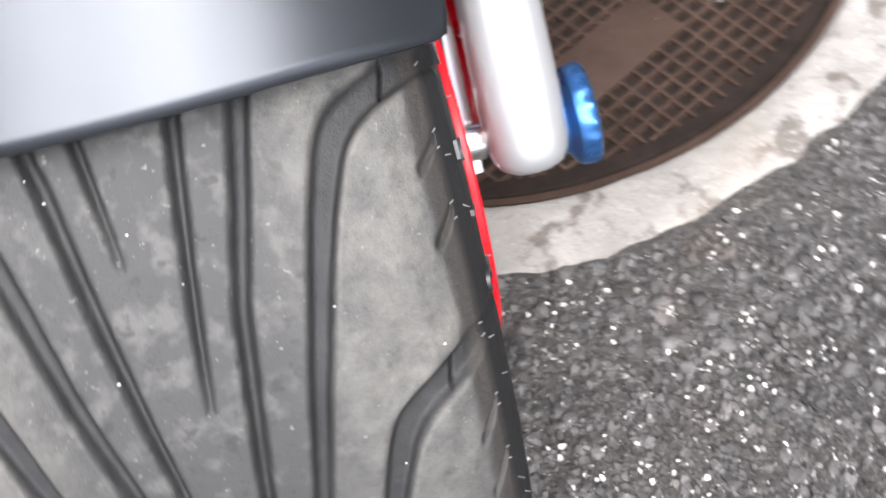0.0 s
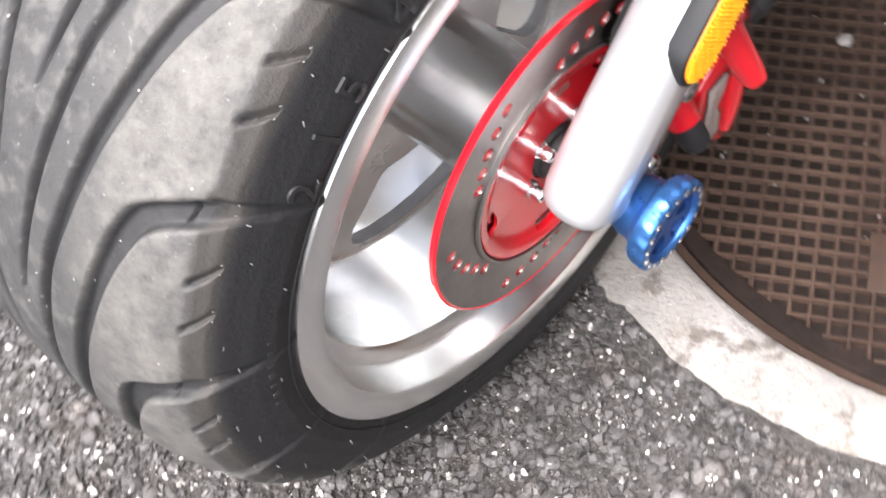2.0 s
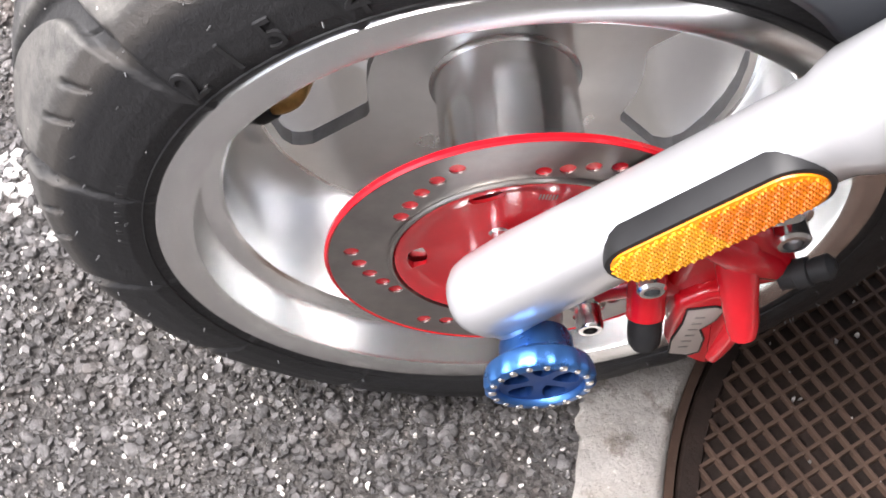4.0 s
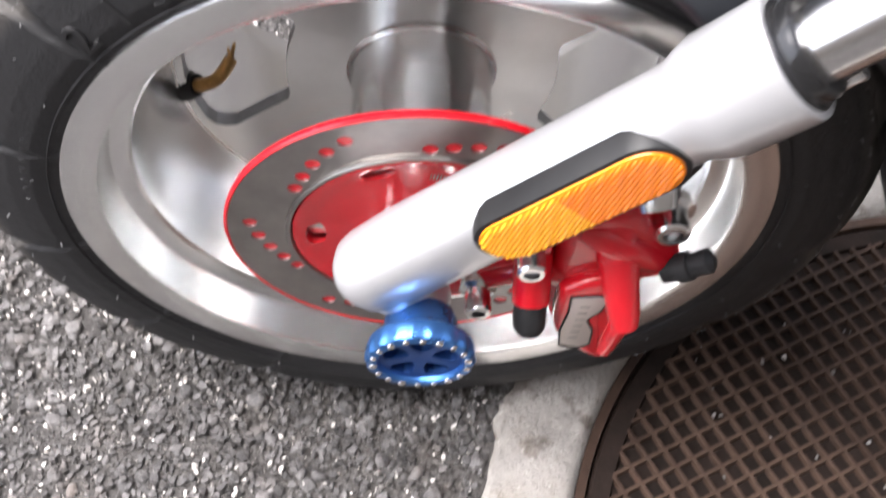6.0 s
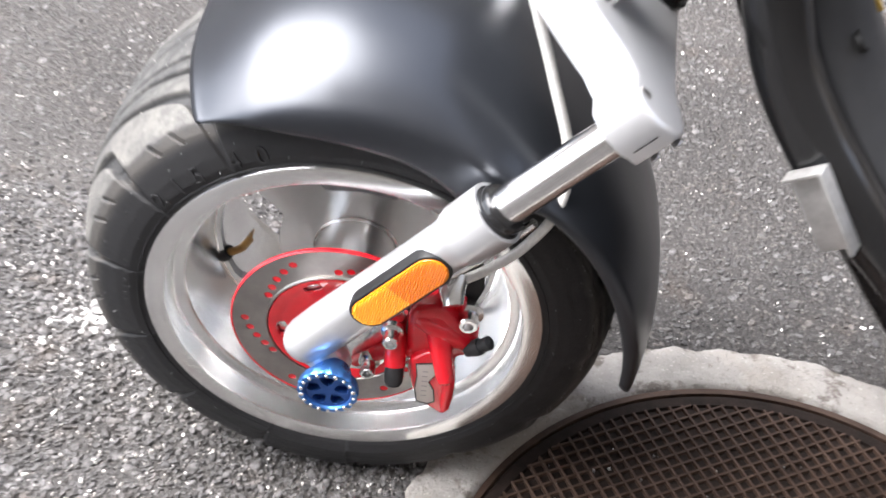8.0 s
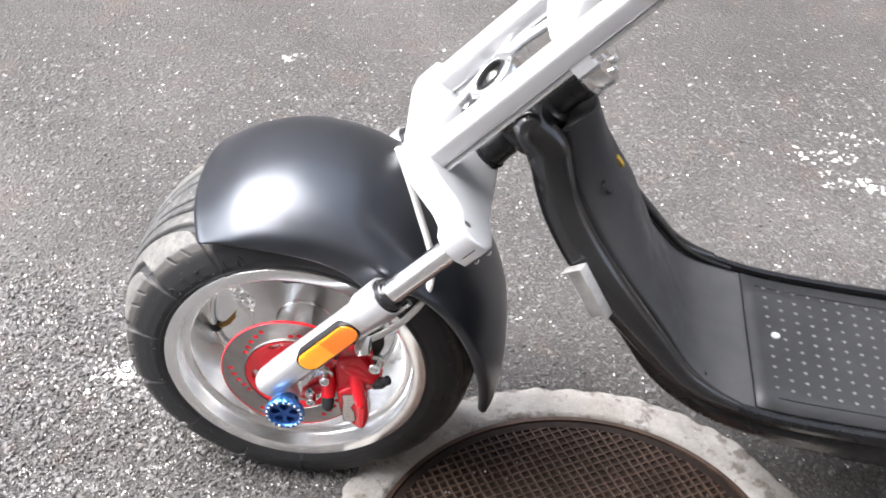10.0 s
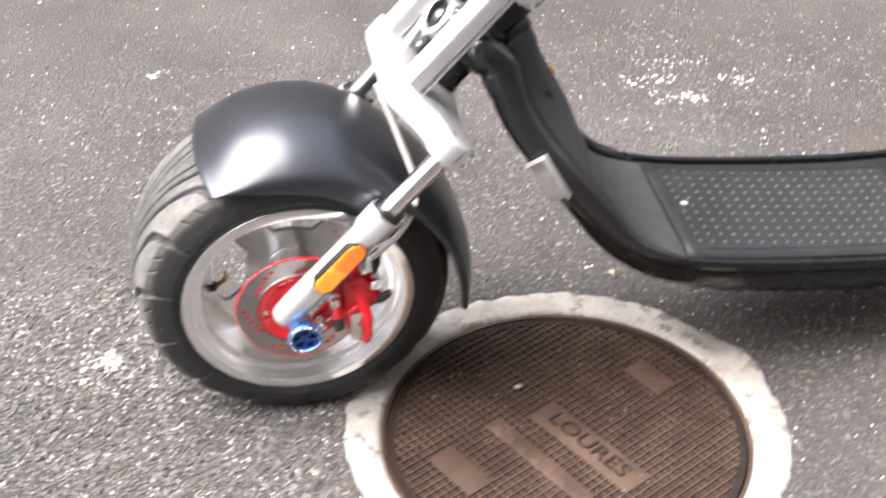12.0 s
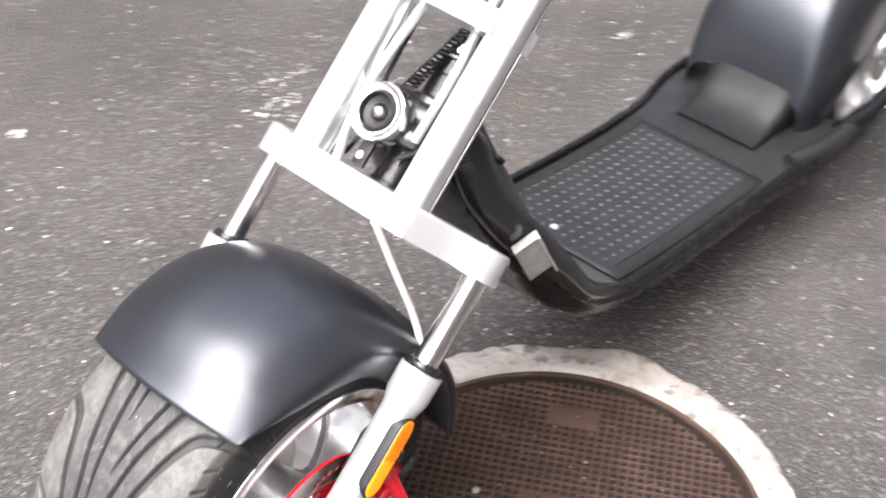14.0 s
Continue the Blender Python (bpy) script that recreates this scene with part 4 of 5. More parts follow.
def build_fork_leg(parent, side):
    y = side * LEG_Y
    along = [(-0.0180, 0.0050), (-0.0172, 0.0100), (-0.0145, 0.0148), (-0.0100, 0.0178), (-0.0030, 0.0193), (0.0200, 0.0198), (0.0600, 0.0192), (0.1100, 0.0190), (0.1600, 0.0194), (0.1670, 0.0203), (0.1740, 0.0232), (0.1805, 0.0249), (0.2105, 0.0254), (0.2122, 0.0250), (0.2126, 0.0242), (0.2112, 0.0232), (0.2090, 0.0228), (0.2088, 0.0150)]
    v, f = tube([(s, y, 0.0) for s, _ in along], [r for _, r in along], 48)
    shaped = []
    for p in v:
        a, b = p[1] - y, p[2]
        r = math.hypot(a, b)
        square = float(np.interp(p[0], (0.0, 0.03, 0.150, 0.175), (0.35, 1.0, 1.0, 0.0)))
        k = 1.0 if r < 1e-6 else r / (abs(a) ** 3 + abs(b) ** 3) ** (1 / 3)
        k = 1.0 + (0.955 * k - 1.0) * square
        shaped.append((p[0], y + a * k, b * k))
    leg = part("fork_leg", moved((shaped, f), FORK), SILVER, parent, "smooth silver-white painted lower fork leg", sharp=40)
    boss = tube([(s, y, p) for s, p in ((-0.001, 0.004), (-0.003, -0.014), (-0.004, -0.031), (-0.0045, -0.042))], [0.0160, 0.0165, 0.0160, 0.0090], 28, flat=1.02)
    part("axle_boss", moved(boss, FORK), SILVER, leg)
    part("seal", moved(tube([(s, y, 0.0) for s in (0.2080, 0.2128, 0.2140, 0.2146, 0.2160, 0.2195, 0.2212, 0.2216)], [0.0222, 0.0222, 0.0214, 0.0202, 0.0204, 0.0200, 0.0186, 0.0150], 40), FORK), SATIN, leg, "glossy black rubber dust seal", sharp=30)
    part("stanchion", moved(tube([(0.218, y, 0.0), (0.3560, y, 0.0)], 0.0146, 40), FORK), CHROME, leg, "polished chrome stanchion tube")
    part("arch_rail", moved(tube([(0.1250, y * 0.985, -0.0225), (0.1750, y * 0.985, -0.0275), (0.2240, y * 0.985, -0.0262)], 0.0042, 12), FORK), CHROME, leg)
    if side > 0:
        return leg
    base = FORK @ Matrix.Translation((0.1130, y - 0.0090, 0.0012)) @ Matrix.Rotation(radians(90), 4, "X")
    lamp = part("reflector", slab(stadium(0.1000, 0.0325), 0.0, 0.0112, 0.0014, base), PLASTIC, leg, "black oblong reflector housing")
    lens = part("reflector_lens", slab(stadium(0.0945, 0.0280), 0.0090, 0.0124, 0.0010, base), ORANGE, lamp, "orange prismatic reflector lens")
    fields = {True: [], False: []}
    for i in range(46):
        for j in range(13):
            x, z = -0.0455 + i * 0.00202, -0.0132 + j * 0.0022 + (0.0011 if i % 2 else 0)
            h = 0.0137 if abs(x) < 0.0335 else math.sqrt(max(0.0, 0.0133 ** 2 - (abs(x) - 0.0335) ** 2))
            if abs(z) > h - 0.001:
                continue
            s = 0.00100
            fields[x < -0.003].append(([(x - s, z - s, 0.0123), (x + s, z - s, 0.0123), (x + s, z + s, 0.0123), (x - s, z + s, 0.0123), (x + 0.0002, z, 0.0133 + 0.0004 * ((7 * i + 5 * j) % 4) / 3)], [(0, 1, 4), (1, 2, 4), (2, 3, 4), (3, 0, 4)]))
    # lower field: its thrown-back light is painted in as a paler orange
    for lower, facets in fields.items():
        part("prism_grid", moved(join(*facets), base), LIT_ORANGE if lower else ORANGE, lamp, "prism field with its returned light put into a paler colour" if lower else "", sharp=10)
    return leg


def build_caliper(parent):
    """Red brake caliper behind the leg: a body with two lobes, a pipe boss, rubber plugs, a badge plate and its bracket and bolts."""
    def at(x, y, z):
        return Matrix.Translation((x, y, z))
    o = [(0.0595, 0.290), (0.0640, 0.302), (0.0760, 0.307), (0.0870, 0.306), (0.0970, 0.294), (0.1050, 0.281), (0.1145, 0.270), (0.1160, 0.261), (0.1110, 0.2545), (0.1010, 0.2500), (0.0985, 0.238), (0.0985, 0.215), (0.0990, 0.196), (0.0960, 0.1850), (0.0890, 0.1822), (0.0790, 0.1905), (0.0680, 0.2030), (0.0620, 0.2150), (0.0595, 0.2320), (0.0585, 0.2600)]
    pts = [(p.x, p.y) for p in spline([(x, z, 0) for x, z in o + [o[0]]], 4)][:-1]
    body = part("brake_caliper", slab(pts, 0.122, 0.1480, 0.0075, Matrix.Rotation(radians(90), 4, "X"), 5), RED, parent, "glossy red brake caliper", sharp=50)
    low = [(0.0630, 0.252), (0.0740, 0.261), (0.0880, 0.263), (0.0960, 0.256), (0.0968, 0.236), (0.0972, 0.212), (0.0968, 0.196), (0.0938, 0.1880), (0.0890, 0.1865), (0.0800, 0.1935), (0.0700, 0.2050), (0.0645, 0.2170), (0.0625, 0.2340)]
    pts = [(p.x, p.y) for p in spline([(x, z, 0) for x, z in low + [low[0]]], 4)][:-1]
    part("front_lobe", slab(pts, 0.146, 0.1550, 0.0042, Matrix.Rotation(radians(90), 4, "X"), 4), RED, body, sharp=50)
    part("cylinder", tube([(0.0820, -0.138, 0.292), (0.0850, -0.148, 0.278), (0.0885, -0.157, 0.262), (0.0915, -0.1635, 0.2500), (0.0928, -0.1668, 0.2445), (0.0934, -0.1680, 0.2420)], [0.0120, 0.0100, 0.0084, 0.0076, 0.0062, 0.0022], 28), RED, body)
    part("ridge", tube(spline([(0.0680, -0.1440, 0.291), (0.0790, -0.1475, 0.288), (0.0930, -0.1470, 0.278), (0.1090, -0.1430, 0.263)], 5), [0.0085 - 0.0025 * abs(k - 8) / 8 for k in range(16)], 14), RED, body)
    part("ridge", tube(spline([(0.0950, -0.1530, 0.246), (0.0948, -0.1550, 0.226), (0.0925, -0.1540, 0.196)], 5), [0.0040 + 0.0012 * math.sin(math.pi * k / 10) for k in range(11)], 14), RED, body)
    part("slide_pin", tube([(0.0495, -0.136, 0.272), (0.0498, -0.140, 0.266), (0.0500, -0.150, 0.2500), (0.0502, -0.1545, 0.2435)], [0.0074, 0.0088, 0.0090, 0.0088], 20), RED, body)
    part("pin_arm", tube(spline([(0.0120, -0.1330, 0.2180), (0.0260, -0.1350, 0.2290), (0.044, -0.1380, 0.2440), (0.066, -0.141, 0.252)], 4), [0.0030] + [0.0052 + 0.0003 * k for k in range(12)], 14), RED, body)
    part("rubber_plug", tube([(0.0502, -0.1538, 0.2445), (0.0503, -0.1590, 0.2375), (0.0504, -0.1630, 0.2330), (0.0504, -0.1652, 0.2305), (0.0504, -0.1660, 0.2295)], [0.0076, 0.0080, 0.0074, 0.0050, 0.0012], 20), RUBBER, body, "black rubber plug")
    part("bleed_cap", tube([(0.1080, -0.1485, 0.2640), (0.1135, -0.1495, 0.2680), (0.1140, -0.1496, 0.2684), (0.1185, -0.1502, 0.2722), (0.1190, -0.1503, 0.2726), (0.1255, -0.1512, 0.2785), (0.1275, -0.1514, 0.2800)], [0.0058, 0.0058, 0.0070, 0.0070, 0.0054, 0.0060, 0.0028], 16), RUBBER, body, "black rubber bleed nipple cap")
    badge = [(-0.0062, 0.0235), (0.0030, 0.0255), (0.0062, 0.0225), (0.0050, 0.0120), (0.0012, 0.0030), (0.0042, -0.0070), (0.0048, -0.0215), (0.0010, -0.0250), (-0.0055, -0.0225), (-0.0068, -0.0080), (-0.0056, 0.0100)]
    m = at(0.0768, -0.1548, 0.2255) @ Matrix.Diagonal((1.35, 1, 0.98, 1)) @ Matrix.Rotation(radians(90), 4, "X")
    plate = part("badge", slab([(x, y) for x, y in badge], -0.002, 0.0010, 0.0003, m), PLATE, body, "dull metal badge plate")
    part("badge_edge", tube([m @ Vector((x * 1.04, y * 1.04, 0.0006)) for x, y in badge + badge[:1]], 0.00055, 8), DARK, plate)
    for k in range(6):
        part("badge_bar", block((0.0034, 0.0012, 0.0005), 0.0002, m @ at(-0.0008 - 0.0002 * k, 0.0160 - 0.0062 * k, 0.0010)), STEEL, plate, "unreadable maker's mark")
    back = [(0.030, 0.244), (0.034, 0.300), (0.066, 0.342), (0.098, 0.350), (0.116, 0.338), (0.118, 0.310), (0.104, 0.272), (0.078, 0.236), (0.050, 0.226)]
    part("caliper_plate", slab(back, 0.1195, 0.1235, 0.0010, Matrix.Rotation(radians(90), 4, "X")), PLASTIC, parent, "black caliper mounting plate")
    bracket = [(-0.012, 0.228), (0.014, 0.258), (0.032, 0.286), (0.048, 0.290), (0.058, 0.278), (0.056, 0.256), (0.046, 0.226), (0.030, 0.206), (0.004, 0.204)]
    part("caliper_bracket", slab(bracket, 0.124, 0.1295, 0.0010, Matrix.Rotation(radians(90), 4, "X")), ALLOY, parent, "bare metal caliper bracket")
    for (x, y, z), r in (((0.0275, -0.1400, 0.2290), 0.0064), ((0.0470, -0.1440, 0.2730), 0.0066), ((0.1075, -0.1310, 0.2880), 0.0082)):
        seat = part("bracket_bolt", moved(lathe([(0.0001, 0.004), (r * 1.35, 0.004), (r * 1.4, -0.001), (r * 1.1, -0.002), (r * 0.95, -0.003), (r, -0.013), (r * 0.85, -0.0145), (r * 0.55, -0.0145), (r * 0.5, -0.008), (0.0001, -0.008)], 24), at(x, y, z)), CHROME, parent, "chrome socket cap bolt")
    part("union_cap", tube([(0.100, -0.130, 0.292), (0.1005, -0.1315, 0.300), (0.101, -0.132, 0.306), (0.101, -0.132, 0.3075)], [0.0044, 0.0046, 0.0042, 0.0015], 14), RED, parent, "small red cap on the hose union")
    part("plate_tab", slab([(x * 0.013 + 0.069, z * 0.008 + 0.294) for x, z in [(math.cos(q * 0.3142), math.sin(q * 0.3142)) for q in range(20)]], 0.1236, 0.1262, 0.0006, Matrix.Rotation(radians(90), 4, "X")), ALLOY, parent, "bare metal oval tab on the plate")
    part("banjo", tube([(0.096, -0.130, 0.330), (0.093, -0.142, 0.322), (0.095, -0.150, 0.316)], [0.0095, 0.0105, 0.0080], 18), ALLOY, parent, "bare metal hose union")
    hose = spline([(0.128, -0.064, 0.570), (0.140, -0.070, 0.535), (0.156, -0.080, 0.485), (0.172, -0.094, 0.430), (0.168, -0.112, 0.392), (0.146, -0.122, 0.360), (0.120, -0.128, 0.338), (0.096, -0.134, 0.326)], 8)
    part("brake_hose", tube(hose, 0.0042, 12), material("braided_hose", ((0.80, 0.79, 0.76), (0.66, 0.65, 0.62), 400.0), 0.4, 0.1), parent, "thin silver braided brake hose")
    return body


def build_fender(parent):
    """The front mudguard: a dome with a crease and a skirt along each side; the edge dips between the front corner and the fork; the rear ends in two points."""
    n, k = 110, 81
    verts, faces = [], []
    degrees_at = np.arange(-40.0, 150.0, 1.0)

    def eased(angles, values, spread):
        """The values at the angles, eased into each other."""
        kernel = np.hanning(2 * spread + 3)[1:-1]
        row = np.interp(degrees_at, angles, values)
        return np.convolve(np.pad(row, spread, "edge"), kernel / kernel.sum(), "valid")

    crowns = eased((-14, 10, 30, 45, 60, 75, 90, 103, 117), (0.2670, 0.2640, 0.2545, 0.2470, 0.2590, 0.2730, 0.2745, 0.2680, 0.2500), 7)
    edges = eased((-14, -8, 10, 30, 44, 50, 58, 64, 72, 86, 98, 106, 112, 117), (0.243, 0.240, 0.232, 0.226, 0.222, 0.214, 0.186, 0.194, 0.200, 0.2055, 0.211, 0.219, 0.225, 0.228), 3)
    creases = eased((-14, 10, 30, 45, 55, 65, 75, 85, 95, 105, 117), (0.250, 0.243, 0.235, 0.227, 0.227, 0.229, 0.2315, 0.2320, 0.2310, 0.2290, 0.2285), 5)
    for i in range(n + 1):
        t = i / n
        for j in range(k):
            q = 2.0 * j / (k - 1) - 1.0
            c = abs(q)
            first = 119.2 - 2.6 * c ** 2
            last = -13.0 + 4.5 * c ** 2
            a = first + (last - first) * t
            crown = np.interp(a, degrees_at, crowns)
            edge = np.interp(a, degrees_at, edges)
            wide = np.interp(a, (-14, 60, 90, 105, 117), (0.117, 0.120, 0.119, 0.114, 0.104)) + 0.0030 * math.exp(-((a - 55) / 14) ** 2)
            crease = max(edge + 0.0015, np.interp(a, degrees_at, creases))
            # a dome from crease to crease, then a near upright skirt on each side
            line = []
            for w in (-0.030, -0.015, 0.0, 0.015, 0.030):
                p = max(-1.0, min(1.0, q + w))
                if abs(p) <= 0.80:
                    line.append((wide * p / 0.80, crease + (crown - crease) * (1 - (abs(p) / 0.80) ** 2.5)))
                else:
                    f = (abs(p) - 0.80) / 0.20
                    line.append((math.copysign(wide + 0.002 * math.sin(math.pi * f), p), crease + (edge - crease) * f))
            if abs(q) > 0.999:
                line = line[2:3]
            side, r = sum(p[0] for p in line) / len(line), sum(p[1] for p in line) / len(line)
            verts.append((r * math.cos(radians(a)), side, r * math.sin(radians(a))))
    for i in range(n):
        faces += [(i * k + j, i * k + j + 1, (i + 1) * k + j + 1, (i + 1) * k + j) for j in range(k - 1)]
    fender = part("front_fender", moved((verts, faces), AXLE), FENDER, parent, "satin black rounded front mudguard", sharp=60)
    thick = fender.modifiers.new("thickness", "SOLIDIFY")
    thick.thickness, thick.offset = 0.0032, 0.0
    return fender


def build_steering(parent):
    """Lower and upper yokes, the two flat uprights in front of them, the horn between, and the head tube behind."""
    half = [(0.000, 0.092), (0.062, 0.092), (0.094, 0.086), (0.112, 0.062), (0.126, 0.036), (0.138, 0.026), (0.155, 0.026), (0.168, 0.016), (0.172, 0.000), (0.168, -0.018), (0.155, -0.027), (0.138, -0.026), (0.122, -0.020), (0.080, -0.022), (0.000, -0.028)]
    outline = [(y, p) for y, p in half] + [(-y, p) for y, p in half[-2:0:-1]]
    turn = FORK @ Matrix(((0, 0, 1, 0), (1, 0, 0, 0), (0, 1, 0, 0), (0, 0, 0, 1)))
    yoke = part("lower_yoke", slab(outline, 0.326, 0.362, 0.005, turn, 3), SILVER, parent, "thick silver-white lower fork yoke", sharp=40)
    for side in (-1, 1):
        for p in (-0.0270, -0.0210):
            part("pinch_bolt", moved(screw_head(0.0036, 0.002), FORK @ Matrix.Translation((0.3345 if p < -0.025 else 0.3535, side * 0.158, -0.0265)) @ Matrix.Rotation(radians(90), 4, "X")), SILVER, yoke)
        part("clamp_slot", block((0.0200, 0.0008, 0.0008), 0.0002, FORK @ Matrix.Translation((0.3445, side * 0.1721, -0.006))), DARK, yoke)
        part("yoke_recess", moved(lathe([(0.0001, 0.0), (0.0052, 0.0), (0.0056, 0.0012)], 20), FORK @ Matrix.Translation((0.3627, side * 0.152, 0.015)) @ Matrix.Rotation(radians(90), 4, "Z") @ Matrix.Diagonal((0.55, 1.0, 1.0, 1.0))), STEEL, yoke)
    top = [(y * 0.70, p + 0.002) for y, p in half[:4]] + [(0.090, 0.060), (0.094, 0.044), (0.086, 0.036), (0.0, 0.034)]
    outline = top + [(-y, p) for y, p in top[-2:0:-1]]
    upper = part("upper_yoke", slab(outline, 0.553, 0.581, 0.004, turn, 3), SILVER, parent, "silver-white upper fork yoke", sharp=40)
    for side in (-1, 1):
        bar = part("upright", block((0.400, 0.0370, 0.0260), 0.007, FORK @ Matrix.Translation((0.552, side * 0.0735, 0.0690)), 4), SILVER, parent, "flat silver-white upright bar")
        part("upright_groove", block((0.384, 0.0330, 0.0030), 0.0008, FORK @ Matrix.Translation((0.548, side * 0.0735, 0.0550))), GREY_ALLOY, bar)
        part("upright_back", block((0.390, 0.0360, 0.0040), 0.0015, FORK @ Matrix.Translation((0.550, side * 0.0735, 0.0520))), ALLOY, bar)
    # horn: ring, dark well and a bright dome, facing forwards
    face = FORK @ Matrix.Translation((0.4285, 0.0250, 0.0440)) @ Matrix.Rotation(radians(-90), 4, "X")
    ring = part("horn", moved(lathe([(0.0205, -0.008), (0.0222, -0.0150), (0.0245, -0.0165), (0.0252, -0.0150), (0.0262, -0.0148), (0.0310, -0.0165), (0.0335, -0.0150), (0.0350, -0.0080), (0.0340, 0.010), (0.0250, 0.020), (0.0001, 0.022)], 64), face), CHROME, parent, "round silver horn between the uprights", sharp=35)
    part("horn_well", moved(lathe([(0.0215, -0.0150), (0.0195, -0.0090), (0.0130, -0.0070), (0.0001, -0.0070)], 48), face), PLASTIC, ring)
    part("horn_ring", moved(lathe([(0.0212, -0.0150), (0.0200, -0.0180), (0.0188, -0.0150)], 64), face), DARK, ring)
    part("horn_dome", moved(lathe([(0.0001, -0.0165), (0.0036, -0.0160), (0.0072, -0.0140), (0.0098, -0.0100), (0.0105, -0.0060)], 32), face), STEEL, ring, "dark steel domed centre")
    part("horn_bracket", block((0.0380, 0.0160, 0.0060), 0.0015, FORK @ Matrix.Translation((0.385, 0.022, 0.043))), PLASTIC, ring)
    part("bracket_screw", moved(screw_head(0.0050, 0.004), FORK @ Matrix.Translation((0.378, 0.022, 0.046)) @ Matrix.Rotation(radians(90), 4, "X") @ Matrix.Rotation(radians(180), 4, "X")), CHROME, ring)
    # steering head behind
    head = part("head_tube", moved(tube([(s, 0.0, -0.004) for s in (0.358, 0.366, 0.367, 0.376, 0.378, 0.500, 0.502, 0.520, 0.522)], [0.0250, 0.0255, 0.0235, 0.0235, 0.0225, 0.0225, 0.0240, 0.0240, 0.0180], 40), FORK), GLOSS, parent, "black steering head tube")
    part("neck_collar", moved(tube([(s, 0.0, -0.004) for s in (0.404, 0.406, 0.411, 0.419, 0.428, 0.434, 0.438, 0.470, 0.474)], [0.0225, 0.0330, 0.0395, 0.0420, 0.0400, 0.0350, 0.0310, 0.0300, 0.0225], 40), FORK), SATIN, head, "rounded black collar of the neck")
    part("head_nut", moved(tube([(s, 0.0, -0.004) for s in (0.519, 0.521, 0.524, 0.529, 0.545, 0.549, 0.552)], [0.0240, 0.0295, 0.0310, 0.0275, 0.0285, 0.0265, 0.0150], 40), FORK), CHROME, head, "chrome head nut")
    for k in range(4):
        a = radians(45 + 90 * k)
        part("head_bolt", moved(tube([(0.549, 0.016 * math.cos(a), -0.004 + 0.016 * math.sin(a)), (0.5575, 0.016 * math.cos(a), -0.004 + 0.016 * math.sin(a)), (0.5585, 0.016 * math.cos(a), -0.004 + 0.016 * math.sin(a))], [0.0050, 0.0050, 0.0030], 12), FORK), CHROME, head)
    # coiled wire and cables between the uprights
    coil = []
    for i in range(150):
        t, a = i / 149, i * 0.72
        c = Vector((0.470, 0.022, 0.030)).lerp(Vector((0.560, -0.006, 0.024)), t)
        coil.append(FORK @ (c + Vector((0, math.cos(a), math.sin(a))) * 0.0062))
    part("coiled_wire", tube(coil, 0.0021, 8), GLOSS, parent, "black coiled wire")
    second = []
    for i in range(150):
        t, a = i / 149, i * 0.72
        c = Vector((0.452, -0.044, 0.034)).lerp(Vector((0.552, -0.046, 0.030)), t)
        second.append(FORK @ (c + Vector((0, math.cos(a), math.sin(a))) * 0.0050))
    part("coiled_wire", tube(second, 0.0019, 8), PLASTIC, parent, "thin black coiled wire")
    for name, pts, r, mat in (("cable", [(0.362, 0.047, 0.046), (0.420, 0.0575, 0.052), (0.480, 0.0520, 0.054), (0.560, 0.046, 0.050), (0.700, 0.034, 0.055)], 0.0062, SILVER),
                              ("cable", [(0.420, -0.022, 0.036), (0.460, -0.0280, 0.044), (0.510, -0.0285, 0.044), (0.548, -0.024, 0.040), (0.570, -0.026, 0.044), (0.720, -0.030, 0.050)], 0.0058, SILVER),
                              ("wire_loop", [(0.372, 0.052, 0.030), (0.400, 0.040, 0.040), (0.425, 0.050, 0.030), (0.470, 0.058, 0.024), (0.560, 0.056, 0.030)], 0.0026, GLOSS),
                              ("wire_loop", [(0.395, -0.010, 0.028), (0.430, -0.040, 0.030), (0.500, -0.038, 0.030), (0.580, -0.020, 0.030)], 0.0032, PLASTIC)):
        part(name, tube([FORK @ p for p in spline(pts, 7)], r, 10), mat, parent, "pale silver cable" if mat == SILVER else "thin black wire")
    return yoke


# top edge, bottom edge and half width of the body, from the neck to the end of the deck
STATIONS = [(0.312, 0.620, 0.262, 0.594, 0.064), (0.322, 0.576, 0.272, 0.552, 0.077), (0.338, 0.522, 0.296, 0.497, 0.096), (0.366, 0.474, 0.322, 0.452, 0.115), (0.402, 0.427, 0.349, 0.408, 0.130),
            (0.450, 0.367, 0.394, 0.343, 0.135), (0.505, 0.302, 0.452, 0.266, 0.140), (0.585, 0.264, 0.545, 0.200, 0.142), (0.700, 0.243, 0.680, 0.156, 0.143), (0.860, 0.224, 0.860, 0.130, 0.144), (0.960, 0.216, 0.965, 0.124, 0.145),
            (1.060, 0.212, 1.070, 0.120, 0.150), (1.160, 0.214, 1.170, 0.116, 0.165), (1.260, 0.216, 1.270, 0.114, 0.165)]
MID_Y = -0.008


def body_rows(count=90):
    rows = np.array(STATIONS)
    t = np.linspace(0, len(rows) - 1, count)
    out = []
    for x in t:
        i = min(int(x), len(rows) - 2)
        a, b, c, d = rows[max(i - 1, 0)], rows[i], rows[i + 1], rows[min(i + 2, len(rows) - 1)]
        u = x - i
        out.append(0.5 * ((2 * b) + (c - a) * u + (2 * a - 5 * b + 4 * c - d) * u * u + (3 * b - a - 3 * c + d) * u ** 3))
    return np.array(out)


def body_point(row, y, h):
    """A place on a body section: y across, h from the bottom (0) to the top edge (1)."""
    tx, tz, bx, bz, _ = row
    return bx + (tx - bx) * h, y + MID_Y + 0.012 * min(1.0, max(0.0, (0.45 - tx) / 0.08)), bz + (tz - bz) * h


